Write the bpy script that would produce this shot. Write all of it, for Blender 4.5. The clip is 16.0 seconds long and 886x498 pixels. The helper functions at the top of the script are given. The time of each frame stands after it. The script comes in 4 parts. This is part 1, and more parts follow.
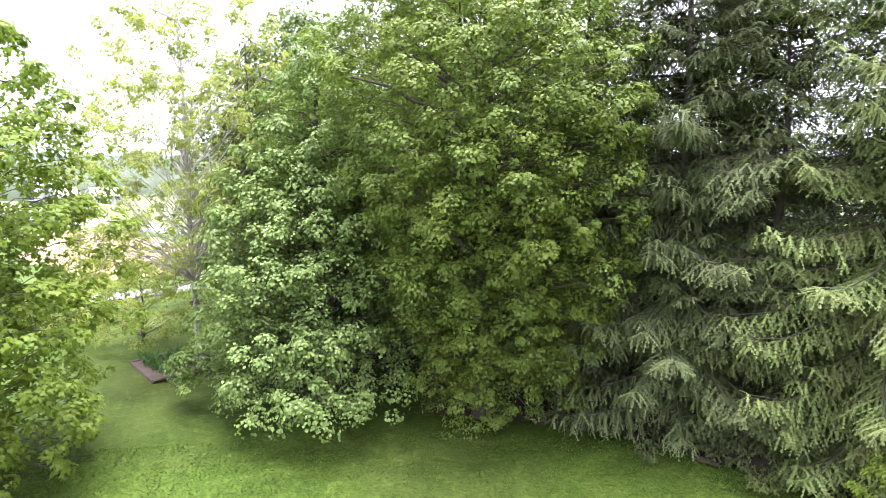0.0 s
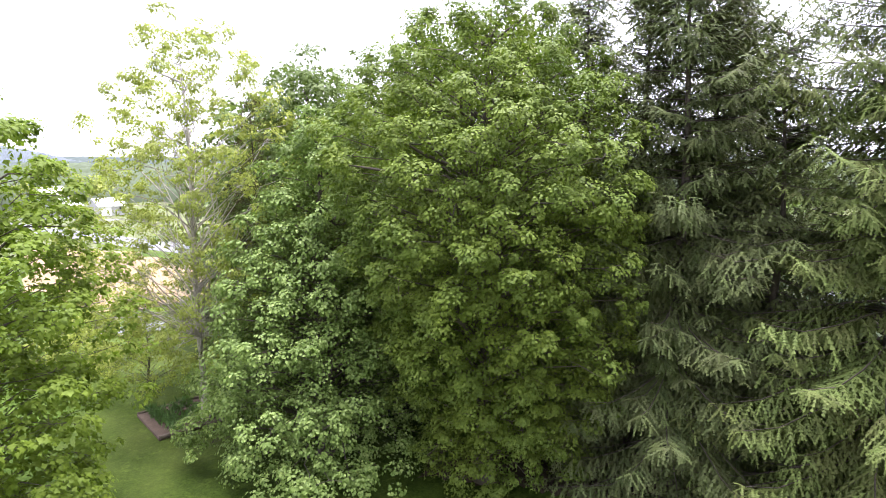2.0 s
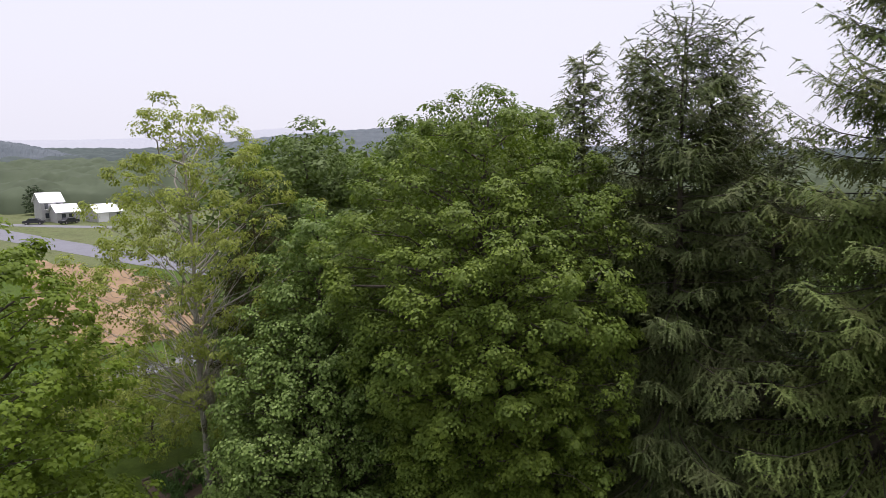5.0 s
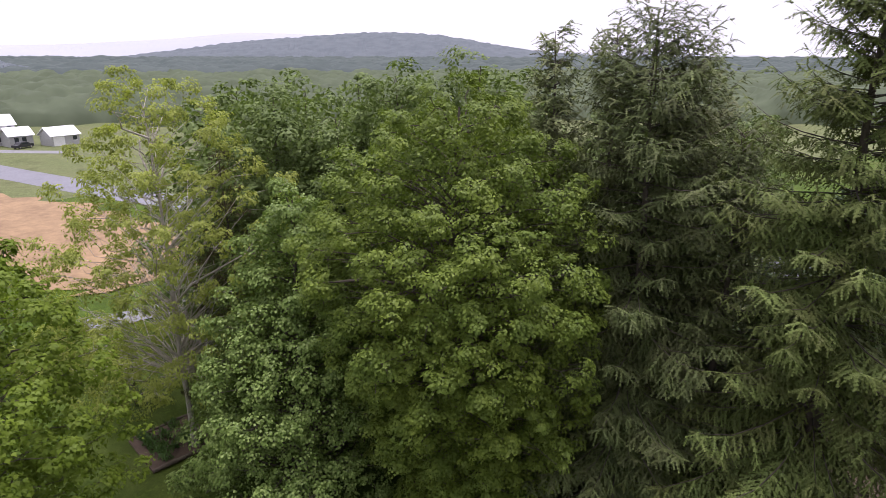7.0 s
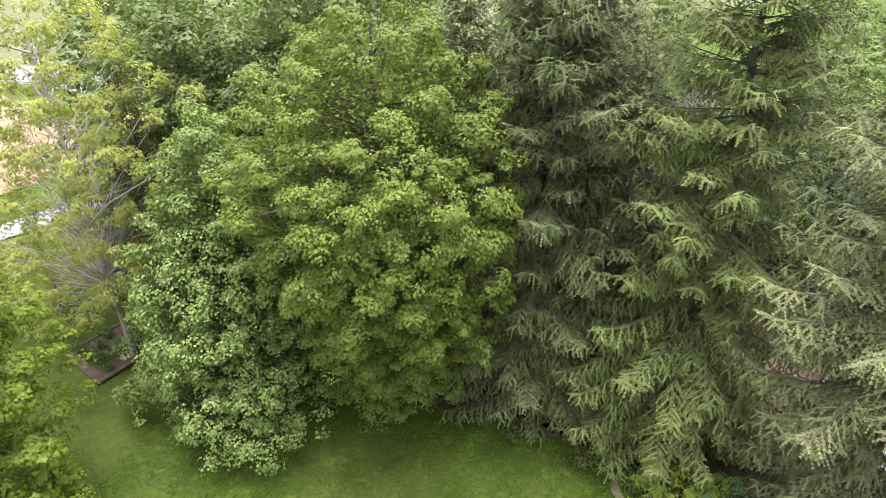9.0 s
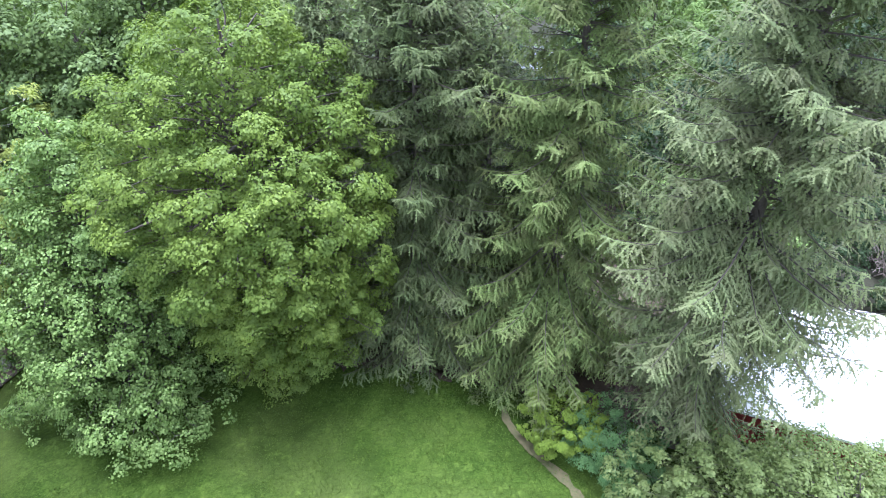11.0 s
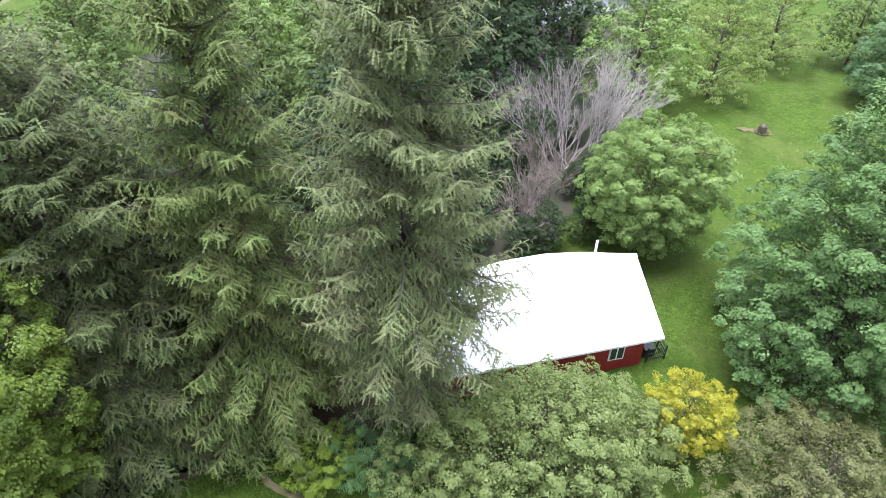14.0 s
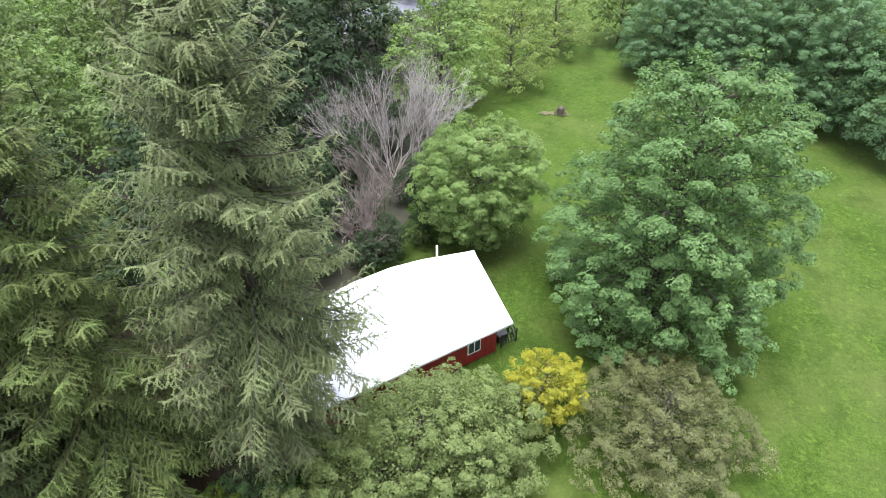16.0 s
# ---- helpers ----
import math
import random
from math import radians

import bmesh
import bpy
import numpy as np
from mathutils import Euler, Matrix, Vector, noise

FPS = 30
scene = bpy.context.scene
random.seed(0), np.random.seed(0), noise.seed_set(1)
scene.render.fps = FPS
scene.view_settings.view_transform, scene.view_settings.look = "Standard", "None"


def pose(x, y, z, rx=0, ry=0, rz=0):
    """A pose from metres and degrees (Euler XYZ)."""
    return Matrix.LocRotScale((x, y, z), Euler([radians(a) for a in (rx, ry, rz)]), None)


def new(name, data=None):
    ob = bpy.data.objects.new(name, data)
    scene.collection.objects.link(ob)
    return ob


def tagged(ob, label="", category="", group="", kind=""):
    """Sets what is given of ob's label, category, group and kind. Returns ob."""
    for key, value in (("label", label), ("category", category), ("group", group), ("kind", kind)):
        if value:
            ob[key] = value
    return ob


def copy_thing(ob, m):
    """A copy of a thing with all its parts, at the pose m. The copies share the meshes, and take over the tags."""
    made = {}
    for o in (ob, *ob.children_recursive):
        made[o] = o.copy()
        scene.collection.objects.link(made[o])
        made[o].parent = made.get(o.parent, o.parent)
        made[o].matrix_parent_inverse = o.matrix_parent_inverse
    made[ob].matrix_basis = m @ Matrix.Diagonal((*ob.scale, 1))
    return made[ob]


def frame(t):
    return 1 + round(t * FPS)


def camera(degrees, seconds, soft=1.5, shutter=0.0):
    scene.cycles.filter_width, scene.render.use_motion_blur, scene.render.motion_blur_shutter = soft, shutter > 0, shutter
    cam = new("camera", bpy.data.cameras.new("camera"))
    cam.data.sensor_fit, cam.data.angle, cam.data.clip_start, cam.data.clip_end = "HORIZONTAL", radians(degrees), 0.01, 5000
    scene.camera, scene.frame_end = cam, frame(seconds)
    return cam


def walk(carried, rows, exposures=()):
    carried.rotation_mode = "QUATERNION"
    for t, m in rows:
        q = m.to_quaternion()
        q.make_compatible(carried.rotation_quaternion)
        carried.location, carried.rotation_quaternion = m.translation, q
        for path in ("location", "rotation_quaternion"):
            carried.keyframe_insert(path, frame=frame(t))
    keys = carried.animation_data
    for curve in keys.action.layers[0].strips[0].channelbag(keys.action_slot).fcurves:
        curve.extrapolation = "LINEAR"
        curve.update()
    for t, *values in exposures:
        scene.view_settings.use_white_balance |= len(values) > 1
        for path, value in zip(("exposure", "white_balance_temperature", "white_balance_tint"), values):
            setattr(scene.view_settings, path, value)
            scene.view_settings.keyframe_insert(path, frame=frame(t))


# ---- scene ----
cam = camera(70.7, 16.0, soft=0.55)
METRES, EYE, TILT, LEAN, TURN = 20.0, 10.0, -7.7, 0.0, 0.0
ROWS = [
    (0.0, 0.0, 0.0, 0.0, -0.0, 0.0, 0.0),
    (0.5, 0.0002, -0.0057, 0.0351, 0.04, -0.02, -0.01),
    (1.0, 0.0001, -0.0121, 0.0701, 0.06, -0.04, -0.03),
    (1.5, -0.0003, -0.0175, 0.1062, 0.1, -0.1, -0.01),
    (2.0, -0.0005, -0.0228, 0.1407, 0.14, -0.1, 0.02),
    (2.5, -0.0015, -0.0272, 0.1758, 0.1, -0.13, 0.02),
    (3.0, -0.0023, -0.0323, 0.211, 0.1, -0.15, -0.01),
    (3.5, -0.0026, -0.0374, 0.2468, 0.07, -0.16, 0.0),
    (4.0, -0.0023, -0.0426, 0.2831, 0.07, -0.2, 0.02),
    (6.5, -0.0044, -0.062, 0.4669, -1.85, -6.31, 0.23),
    (7.0, -0.0059, -0.0662, 0.5034, -2.89, -9.34, 0.37),
    (7.5, -0.0054, -0.0706, 0.5392, -3.99, -12.88, 0.49),
    (8.0, -0.0047, -0.0746, 0.5733, -6.02, -16.33, 0.78),
    (8.5, -0.0043, -0.0777, 0.6072, -8.23, -19.86, 1.08),
    (11.0, -0.0071, -0.0992, 0.7659, -23.76, -30.47, 2.83),
    (11.5, -0.0082, -0.1039, 0.7957, -28.31, -30.72, 3.33),
    (12.0, -0.0104, -0.1069, 0.8254, -33.35, -31.09, 3.82),
    (12.5, -0.0083, -0.1121, 0.8508, -40.15, -31.58, 4.52),
    (13.0, -0.0056, -0.1164, 0.8749, -46.09, -32.18, 5.06),
    (13.5, -0.0052, -0.1208, 0.8948, -52.41, -32.77, 5.59),
    (14.0, -0.0041, -0.1249, 0.9155, -58.67, -33.52, 6.11),
    (14.5, -0.0035, -0.1287, 0.9331, -64.69, -34.2, 6.55),
    (15.0, -0.0029, -0.1318, 0.9513, -69.76, -34.82, 6.89),
    (15.5, -0.0025, -0.1349, 0.9696, -73.52, -35.27, 7.12),
    (16.0, -0.001, -0.1378, 0.9893, -76.65, -35.71, 7.28),
]
EXPOSURES = [(0.0, 2.9, 5750, 25), (1.5, 2.52, 5870, 23), (2.5, 2.0, 6050, 21), (3.5, 1.22, 6150, 20), (4.2, 0.83, 6150, 20), (6.5, 0.58, 6100, 24), (7.0, 0.95, 6100, 27),
             (7.6, 1.48, 6200, 29), (8.4, 2.04, 6300, 28), (8.8, 2.11, 6200, 26), (10.8, 2.33, 5000, 19), (11.5, 2.18, 5100, 19), (12.5, 1.99, 5300, 19), (14.0, 1.91, 5500, 18), (16.0, 1.71, 5650, 15)]
walk(cam, [(t, pose(0, 0, EYE, TILT, LEAN, TURN) @ pose(METRES * x, METRES * y, METRES * z, 90 + pitch, roll, yaw)) for t, x, y, z, yaw, pitch, roll in ROWS], EXPOSURES)

# ---- light: a bright overcast sky with a wide, weak sun ----
SUN_HEIGHT, SUN_TURN = 85.0, 0.0
world = bpy.data.worlds.new("overcast_sky")
scene.world = world
world.use_nodes = True
wn, wl = world.node_tree.nodes, world.node_tree.links
sky = wn.new("ShaderNodeTexSky")
sky.sky_type, sky.sun_disc = "NISHITA", False
sky.sun_elevation, sky.sun_rotation = radians(SUN_HEIGHT), radians(SUN_TURN)
sky.air_density, sky.dust_density, sky.ozone_density = 1.0, 6.0, 1.0
sky_back = wn["Background"]
sky_back.inputs["Strength"].default_value = 0.09
cloud = wn.new("ShaderNodeMixRGB")
cloud.inputs["Fac"].default_value = 0.86
cloud.inputs["Color2"].default_value = (6.9, 6.9, 7.05, 1)
wl.new(sky.outputs["Color"], cloud.inputs["Color1"])
wl.new(cloud.outputs["Color"], sky_back.inputs["Color"])
sun = new("sun", bpy.data.lights.new("sun", "SUN"))
sun.data.energy, sun.data.angle, sun.data.color = 2.9, radians(45), (1.0, 0.97, 0.92)
sun.matrix_world = pose(0, 0, 60, 90 - SUN_HEIGHT, 0, 180 - SUN_TURN)


# ---- materials ----
def mat(name, rough=0.6, metal=0.0):
    m = bpy.data.materials.new(name)
    m.use_nodes = True
    n, l = m.node_tree.nodes, m.node_tree.links
    p = n["Principled BSDF"]
    p.inputs["Roughness"].default_value, p.inputs["Metallic"].default_value = rough, metal
    return m, n, l, p


def ramp(n, l, fac, stops):
    r = n.new("ShaderNodeValToRGB")
    el = r.color_ramp.elements
    while len(el) < len(stops):
        el.new(0.5)
    for e, (at, col) in zip(el, stops):
        e.position, e.color = at, (*col, 1)
    l.new(fac, r.inputs["Fac"])
    return r.outputs["Color"]


def noise_of(n, l, scale, detail=4.0, rough=0.6, coords="Object"):
    tc = n.new("ShaderNodeTexCoord")
    t = n.new("ShaderNodeTexNoise")
    t.inputs["Scale"].default_value, t.inputs["Detail"].default_value, t.inputs["Roughness"].default_value = scale, detail, rough
    l.new(tc.outputs[coords], t.inputs["Vector"])
    return t.outputs["Fac"]


def mixed(n, l, a, b, fac, kind="MIX"):
    m = n.new("ShaderNodeMixRGB")
    m.blend_type = kind
    for sock, v in (("Fac", fac), ("Color1", a), ("Color2", b)):
        if isinstance(v, (int, float)):
            m.inputs[sock].default_value = v
        elif isinstance(v, tuple):
            m.inputs[sock].default_value = (*v, 1)
        else:
            l.new(v, m.inputs[sock])
    return m.outputs["Color"]


def bumped(n, l, p, height, strength, distance):
    b = n.new("ShaderNodeBump")
    b.inputs["Strength"].default_value, b.inputs["Distance"].default_value = strength, distance
    l.new(height, b.inputs["Height"])
    l.new(b.outputs["Normal"], p.inputs["Normal"])


def leaf_mat(name, dark, mid, light, rough=0.5, see=0.32, patch=None, patch_scale=0.35, spread=0.42, clump=1.5):
    """Leaves: each its own shade of three greens, a drift from spray to spray and over the whole crown, and light coming through."""
    m, n, l, p = mat(name, rough)
    geo = n.new("ShaderNodeNewGeometry")
    toward = lambda a, k: tuple(v + (w - v) * k for v, w in zip(mid, a))
    c = ramp(n, l, geo.outputs["Random Per Island"], [(0.0, toward(dark, spread)), (0.5, mid), (1.0, toward(light, spread))])
    sprays = noise_of(n, l, clump, 2.0)
    c = mixed(n, l, c, toward(light, 0.55), ramp(n, l, sprays, [(0.5, (0, 0, 0)), (0.72, (0.7, 0.7, 0.7))]))
    c = mixed(n, l, c, toward(dark, 0.6), ramp(n, l, sprays, [(0.3, (0.7, 0.7, 0.7)), (0.5, (0, 0, 0))]))
    drift = noise_of(n, l, patch_scale, 3.0)
    c = mixed(n, l, c, patch or tuple(0.6 * v for v in mid), ramp(n, l, drift, [(0.38, (0, 0, 0)), (0.68, (0.5, 0.5, 0.5))]))
    l.new(c, p.inputs["Base Color"])
    p.inputs["Specular IOR Level"].default_value = 0.15
    tr = n.new("ShaderNodeBsdfTranslucent")
    lift = mixed(n, l, c, (1.0, 1.1, 0.5), 1.0, "MULTIPLY")
    l.new(lift, tr.inputs["Color"])
    mx = n.new("ShaderNodeMixShader")
    mx.inputs["Fac"].default_value = see
    l.new(p.outputs["BSDF"], mx.inputs[1])
    l.new(tr.outputs["BSDF"], mx.inputs[2])
    l.new(mx.outputs["Shader"], n["Material Output"].inputs["Surface"])
    return m


def plain_mat(name, a, b, scale, rough=0.8, bump=0.3, dist=0.01, metal=0.0, fine=8.0):
    """Two tones mixed by a coarse and a fine noise, with a fine relief."""
    m, n, l, p = mat(name, rough, metal)
    big, small = noise_of(n, l, scale, 5.0), noise_of(n, l, scale * fine, 6.0, 0.7)
    c = mixed(n, l, ramp(n, l, big, [(0.3, a), (0.7, b)]), ramp(n, l, small, [(0.3, tuple(0.75 * v for v in a)), (0.7, b)]), 0.5)
    l.new(c, p.inputs["Base Color"])
    if bump:
        bumped(n, l, p, small, bump, dist)
    return m


M_OAK = leaf_mat("oak_leaf", (0.0598, 0.0849, 0.0122), (0.127, 0.174, 0.0248), (0.244, 0.309, 0.0501), patch=(0.0653, 0.112, 0.0218))
M_SYC = leaf_mat("sycamore_leaf", (0.0752, 0.118, 0.0235), (0.139, 0.209, 0.0468), (0.297, 0.38, 0.12), rough=0.4, spread=0.9)
M_LIME = leaf_mat("bright_maple_leaf", (0.0972, 0.143, 0.0157), (0.148, 0.211, 0.023), (0.215, 0.284, 0.0351), see=0.45)
M_THIN = leaf_mat("pale_leaf", (0.164, 0.207, 0.0433), (0.278, 0.318, 0.0691), (0.492, 0.508, 0.154), see=0.45)
M_SPRUCE = leaf_mat("spruce_needle", (0.0438, 0.0581, 0.0224), (0.12, 0.149, 0.0557), (0.254, 0.297, 0.114), rough=0.6, see=0.15, patch=(0.118, 0.105, 0.0537), patch_scale=0.7)
M_OLIVE = leaf_mat("olive_spruce_needle", (0.037, 0.0535, 0.0144), (0.103, 0.14, 0.0363), (0.214, 0.275, 0.0767), rough=0.6, see=0.15, patch=(0.11, 0.0993, 0.0367), patch_scale=0.7)
M_GREY = leaf_mat("grey_spruce_needle", (0.0299, 0.0429, 0.0148), (0.0815, 0.107, 0.0352), (0.171, 0.213, 0.0685), rough=0.6, see=0.15, patch=(0.0869, 0.0813, 0.0386), patch_scale=0.7)
M_APPLE = leaf_mat("apple_leaf", (0.0753, 0.103, 0.0284), (0.154, 0.198, 0.0572), (0.316, 0.365, 0.138))
M_PALE = leaf_mat("pale_walnut_leaf", (0.14, 0.194, 0.0483), (0.215, 0.28, 0.0752), (0.355, 0.408, 0.14))
M_CHART = leaf_mat("chartreuse_leaf", (0.092, 0.139, 0.0155), (0.146, 0.205, 0.0227), (0.215, 0.288, 0.0413))
M_GOLD = leaf_mat("golden_leaf", (0.151, 0.153, 0.0107), (0.288, 0.273, 0.0178), (0.416, 0.401, 0.0445), patch=(0.151, 0.161, 0.0178))
M_RUST = leaf_mat("rusty_cedar", (0.043, 0.0387, 0.0172), (0.0817, 0.0688, 0.0301), (0.129, 0.107, 0.0516))
M_BRONZE = leaf_mat("bronze_leaf", (0.0566, 0.0548, 0.0206), (0.131, 0.136, 0.0501), (0.247, 0.251, 0.101), patch=(0.101, 0.126, 0.0401), patch_scale=0.5)
M_MAPLE = leaf_mat("blue_green_maple_leaf", (0.0564, 0.101, 0.0299), (0.12, 0.201, 0.0607), (0.261, 0.38, 0.126), rough=0.45)
M_ROUND = leaf_mat("garden_tree_leaf", (0.0857, 0.126, 0.0322), (0.169, 0.249, 0.0639), (0.327, 0.42, 0.133))
M_WOODS = leaf_mat("woodland_leaf", (0.0519, 0.0777, 0.0206), (0.114, 0.163, 0.0442), (0.234, 0.293, 0.0998))
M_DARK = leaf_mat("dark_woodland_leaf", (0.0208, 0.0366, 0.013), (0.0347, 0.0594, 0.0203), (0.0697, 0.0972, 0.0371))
M_DEEP = leaf_mat("deep_green_leaf", (0.0611, 0.11, 0.0458), (0.116, 0.195, 0.0795), (0.22, 0.331, 0.144))
M_YEW = leaf_mat("yew_needle", (0.0571, 0.111, 0.0364), (0.104, 0.185, 0.0618), (0.194, 0.297, 0.109))
M_BARK = plain_mat("bark", (0.0434, 0.0341, 0.0248), (0.0992, 0.0806, 0.062), 3.0, 0.9, 0.6, 0.02)
M_GREYBARK = plain_mat("pale_bark", (0.26, 0.23, 0.19), (0.46, 0.42, 0.37), 2.5, 0.9, 0.5, 0.02)
M_BRUSH = plain_mat("brown_brush", (0.13, 0.1, 0.08), (0.25, 0.2, 0.17), 1.0, 0.9, 0.3, 0.01)
M_LILAC = plain_mat("bare_twig", (0.2, 0.165, 0.145), (0.36, 0.32, 0.29), 1.0, 0.9, 0.3, 0.01)
# leaf litter taken almost to black, the shade under the trees included in its colour
M_SHADEBED = plain_mat("shade_dark_litter", (0.02, 0.02, 0.009), (0.045, 0.043, 0.02), 0.8, 0.95, 0.5, 0.02)
M_LITTER = plain_mat("spruce_needle_mulch", (0.036, 0.026, 0.015), (0.085, 0.06, 0.036), 1.5, 0.95, 0.6, 0.03)
M_EARTH = plain_mat("bare_earth", (0.06, 0.075, 0.018), (0.125, 0.095, 0.045), 1.1, 0.95, 0.4, 0.02)
M_MULCH = plain_mat("mulch", (0.05, 0.032, 0.022), (0.12, 0.08, 0.055), 2.0, 0.95, 0.6, 0.03)
M_DIRT = plain_mat("ploughed_dirt", (0.12, 0.0709, 0.0358), (0.301, 0.2, 0.103), 0.16, 0.95, 0.4, 0.05, fine=5.0)
M_ASPHALT = plain_mat("road_asphalt", (0.105, 0.105, 0.122), (0.162, 0.162, 0.183), 0.3, 0.75, 0.3, 0.01)
M_GRAVEL = plain_mat("pale_gravel", (0.128, 0.128, 0.135), (0.194, 0.194, 0.206), 0.5, 0.9, 0.4, 0.02)
M_WOOD = plain_mat("weathered_wood", (0.06, 0.045, 0.03), (0.144, 0.114, 0.084), 2.0, 0.9, 0.5, 0.01)
M_RED = plain_mat("red_paint", (0.198, 0.0108, 0.0126), (0.306, 0.0198, 0.0216), 1.2, 0.6, 0.15, 0.004)
M_WHITE = plain_mat("white_paint", (0.68, 0.68, 0.66), (0.82, 0.82, 0.81), 1.5, 0.5, 0.05, 0.002)
M_METAL = plain_mat("dark_metal", (0.03, 0.032, 0.035), (0.07, 0.07, 0.075), 3.0, 0.45, 0.1, 0.002, 0.6)
M_SIDING = plain_mat("pale_siding", (0.324, 0.324, 0.315), (0.432, 0.432, 0.423), 0.5, 0.6, 0.05, 0.002)
M_GLASSY = plain_mat("dark_window", (0.02, 0.025, 0.03), (0.05, 0.06, 0.07), 1.0, 0.12, 0.0)
M_RUBBER = plain_mat("tyre_rubber", (0.015, 0.015, 0.016), (0.035, 0.035, 0.035), 4.0, 0.85, 0.2, 0.003)
M_STONE = plain_mat("field_stone", (0.2, 0.18, 0.16), (0.42, 0.39, 0.35), 2.0, 0.9, 0.5, 0.02)


def roof_mat():
    m, n, l, p = mat("white_roof_metal", 0.45)
    big = noise_of(n, l, 0.35, 5.0)
    small = noise_of(n, l, 6.0, 6.0)
    c = mixed(n, l, ramp(n, l, big, [(0.3, (0.7, 0.7, 0.73)), (0.65, (0.84, 0.84, 0.86))]), ramp(n, l, small, [(0.3, (0.66, 0.66, 0.68)), (0.6, (0.85, 0.85, 0.87))]), 0.4)
    l.new(c, p.inputs["Base Color"])
    return m


def grass_mat(name, dark, mid, light, dry, blades=9.0):
    """Grass: broad dry and lush patches, mottling of a step's width, clover specks and the grain of the blades."""
    m, n, l, p = mat(name, 0.85)
    big, middle, patchy, small = noise_of(n, l, 0.09, 4.0), noise_of(n, l, 0.45, 6.0, 0.7), noise_of(n, l, 2.6, 5.0, 0.75), noise_of(n, l, blades, 6.0, 0.85)
    c = ramp(n, l, middle, [(0.38, dark), (0.5, mid), (0.62, light)])
    c = mixed(n, l, c, ramp(n, l, patchy, [(0.42, dark), (0.5, mid), (0.58, light)]), 0.45)
    c = mixed(n, l, c, ramp(n, l, small, [(0.36, tuple(0.4 * v for v in dark)), (0.5, mid), (0.64, tuple(1.3 * v for v in light))]), 0.5)
    c = mixed(n, l, c, dry, ramp(n, l, big, [(0.45, (0, 0, 0)), (0.75, (0.7, 0.7, 0.7))]))
    bald = noise_of(n, l, 0.22, 5.0, 0.65)
    c = mixed(n, l, c, tuple(0.62 * v for v in mid), ramp(n, l, bald, [(0.34, (0.7, 0.7, 0.7)), (0.47, (0, 0, 0))]))
    specks = noise_of(n, l, 1.3, 7.0, 0.8)
    c = mixed(n, l, c, tuple(1.5 * v for v in light), ramp(n, l, specks, [(0.55, (0, 0, 0)), (0.68, (0.6, 0.6, 0.6))]))
    l.new(c, p.inputs["Base Color"])
    p.inputs["Specular IOR Level"].default_value = 0.08
    bumped(n, l, p, small, 0.8, 0.06)
    return m


M_ROOF = roof_mat()
M_LAWN = grass_mat("lawn_grass", (0.0201, 0.0415, 0.00448), (0.0413, 0.0727, 0.00799), (0.074, 0.109, 0.0159), (0.0888, 0.104, 0.0269))
M_BLADE = leaf_mat("grass_blade", (0.0463, 0.076, 0.00891), (0.0771, 0.118, 0.0141), (0.132, 0.173, 0.0319), see=0.3)
M_FIELD = grass_mat("field_grass", (0.0673, 0.0832, 0.0333), (0.0954, 0.113, 0.0459), (0.122, 0.135, 0.0594), (0.119, 0.122, 0.0594), 2.0)
# hill and mountain: distance haze is mixed straight into their base colours
M_HILL = leaf_mat("haze_tinted_hill", (0.0763, 0.0893, 0.0986), (0.0884, 0.102, 0.112), (0.104, 0.119, 0.128), rough=0.9, see=0.0, patch=(0.0577, 0.0716, 0.0809), patch_scale=0.05)
M_RANGE = leaf_mat("haze_tinted_mountain", (0.289, 0.296, 0.323), (0.303, 0.31, 0.337), (0.316, 0.323, 0.351), rough=0.9, see=0.0, patch=(0.275, 0.289, 0.316), patch_scale=0.002)
# woods beyond the farm: greens greyed and blued, the air's haze held in the tones
M_VALLEY = leaf_mat("haze_blued_woodland", (0.0465, 0.0595, 0.0558), (0.0595, 0.0744, 0.0688), (0.0744, 0.0911, 0.0818), rough=0.9, see=0.0, patch=(0.0418, 0.0558, 0.0539), patch_scale=0.02, clump=0.06)
M_FARWOOD = leaf_mat("haze_paled_far_leaf", (0.0782, 0.0994, 0.0598), (0.0994, 0.124, 0.0736), (0.124, 0.152, 0.092), rough=0.8, see=0.3, patch_scale=0.05, clump=0.12)


# ---- builders ----
def mesh_of(name, verts, faces, material):
    me = bpy.data.meshes.new(name)
    me.from_pydata([tuple(v) for v in verts], [], [tuple(f) for f in faces])
    me.materials.append(material)
    return me


def big_mesh(name, verts, faces, material, smooth=False):
    """A mesh from arrays: verts (n, 3), faces (m, 3 or 4)."""
    verts, faces = np.asarray(verts, np.float32), np.asarray(faces, np.int32)
    me = bpy.data.meshes.new(name)
    k = faces.shape[1]
    me.vertices.add(len(verts))
    me.vertices.foreach_set("co", verts.ravel())
    me.loops.add(faces.size)
    me.loops.foreach_set("vertex_index", faces.ravel())
    me.polygons.add(len(faces))
    me.polygons.foreach_set("loop_start", np.arange(0, faces.size, k, dtype=np.int32))
    me.polygons.foreach_set("use_smooth", np.full(len(faces), smooth))
    me.update(calc_edges=True)
    me.materials.append(material)
    return me


def under(name, me, parent, label="", kind=""):
    ob = new(name, me)
    ob.parent = parent
    return tagged(ob, label=label, kind=kind)


def part(name, bm, material, parent, label=""):
    me = bpy.data.meshes.new(name)
    bm.to_mesh(me)
    bm.free()
    me.materials.append(material)
    return under(name, me, parent, label)


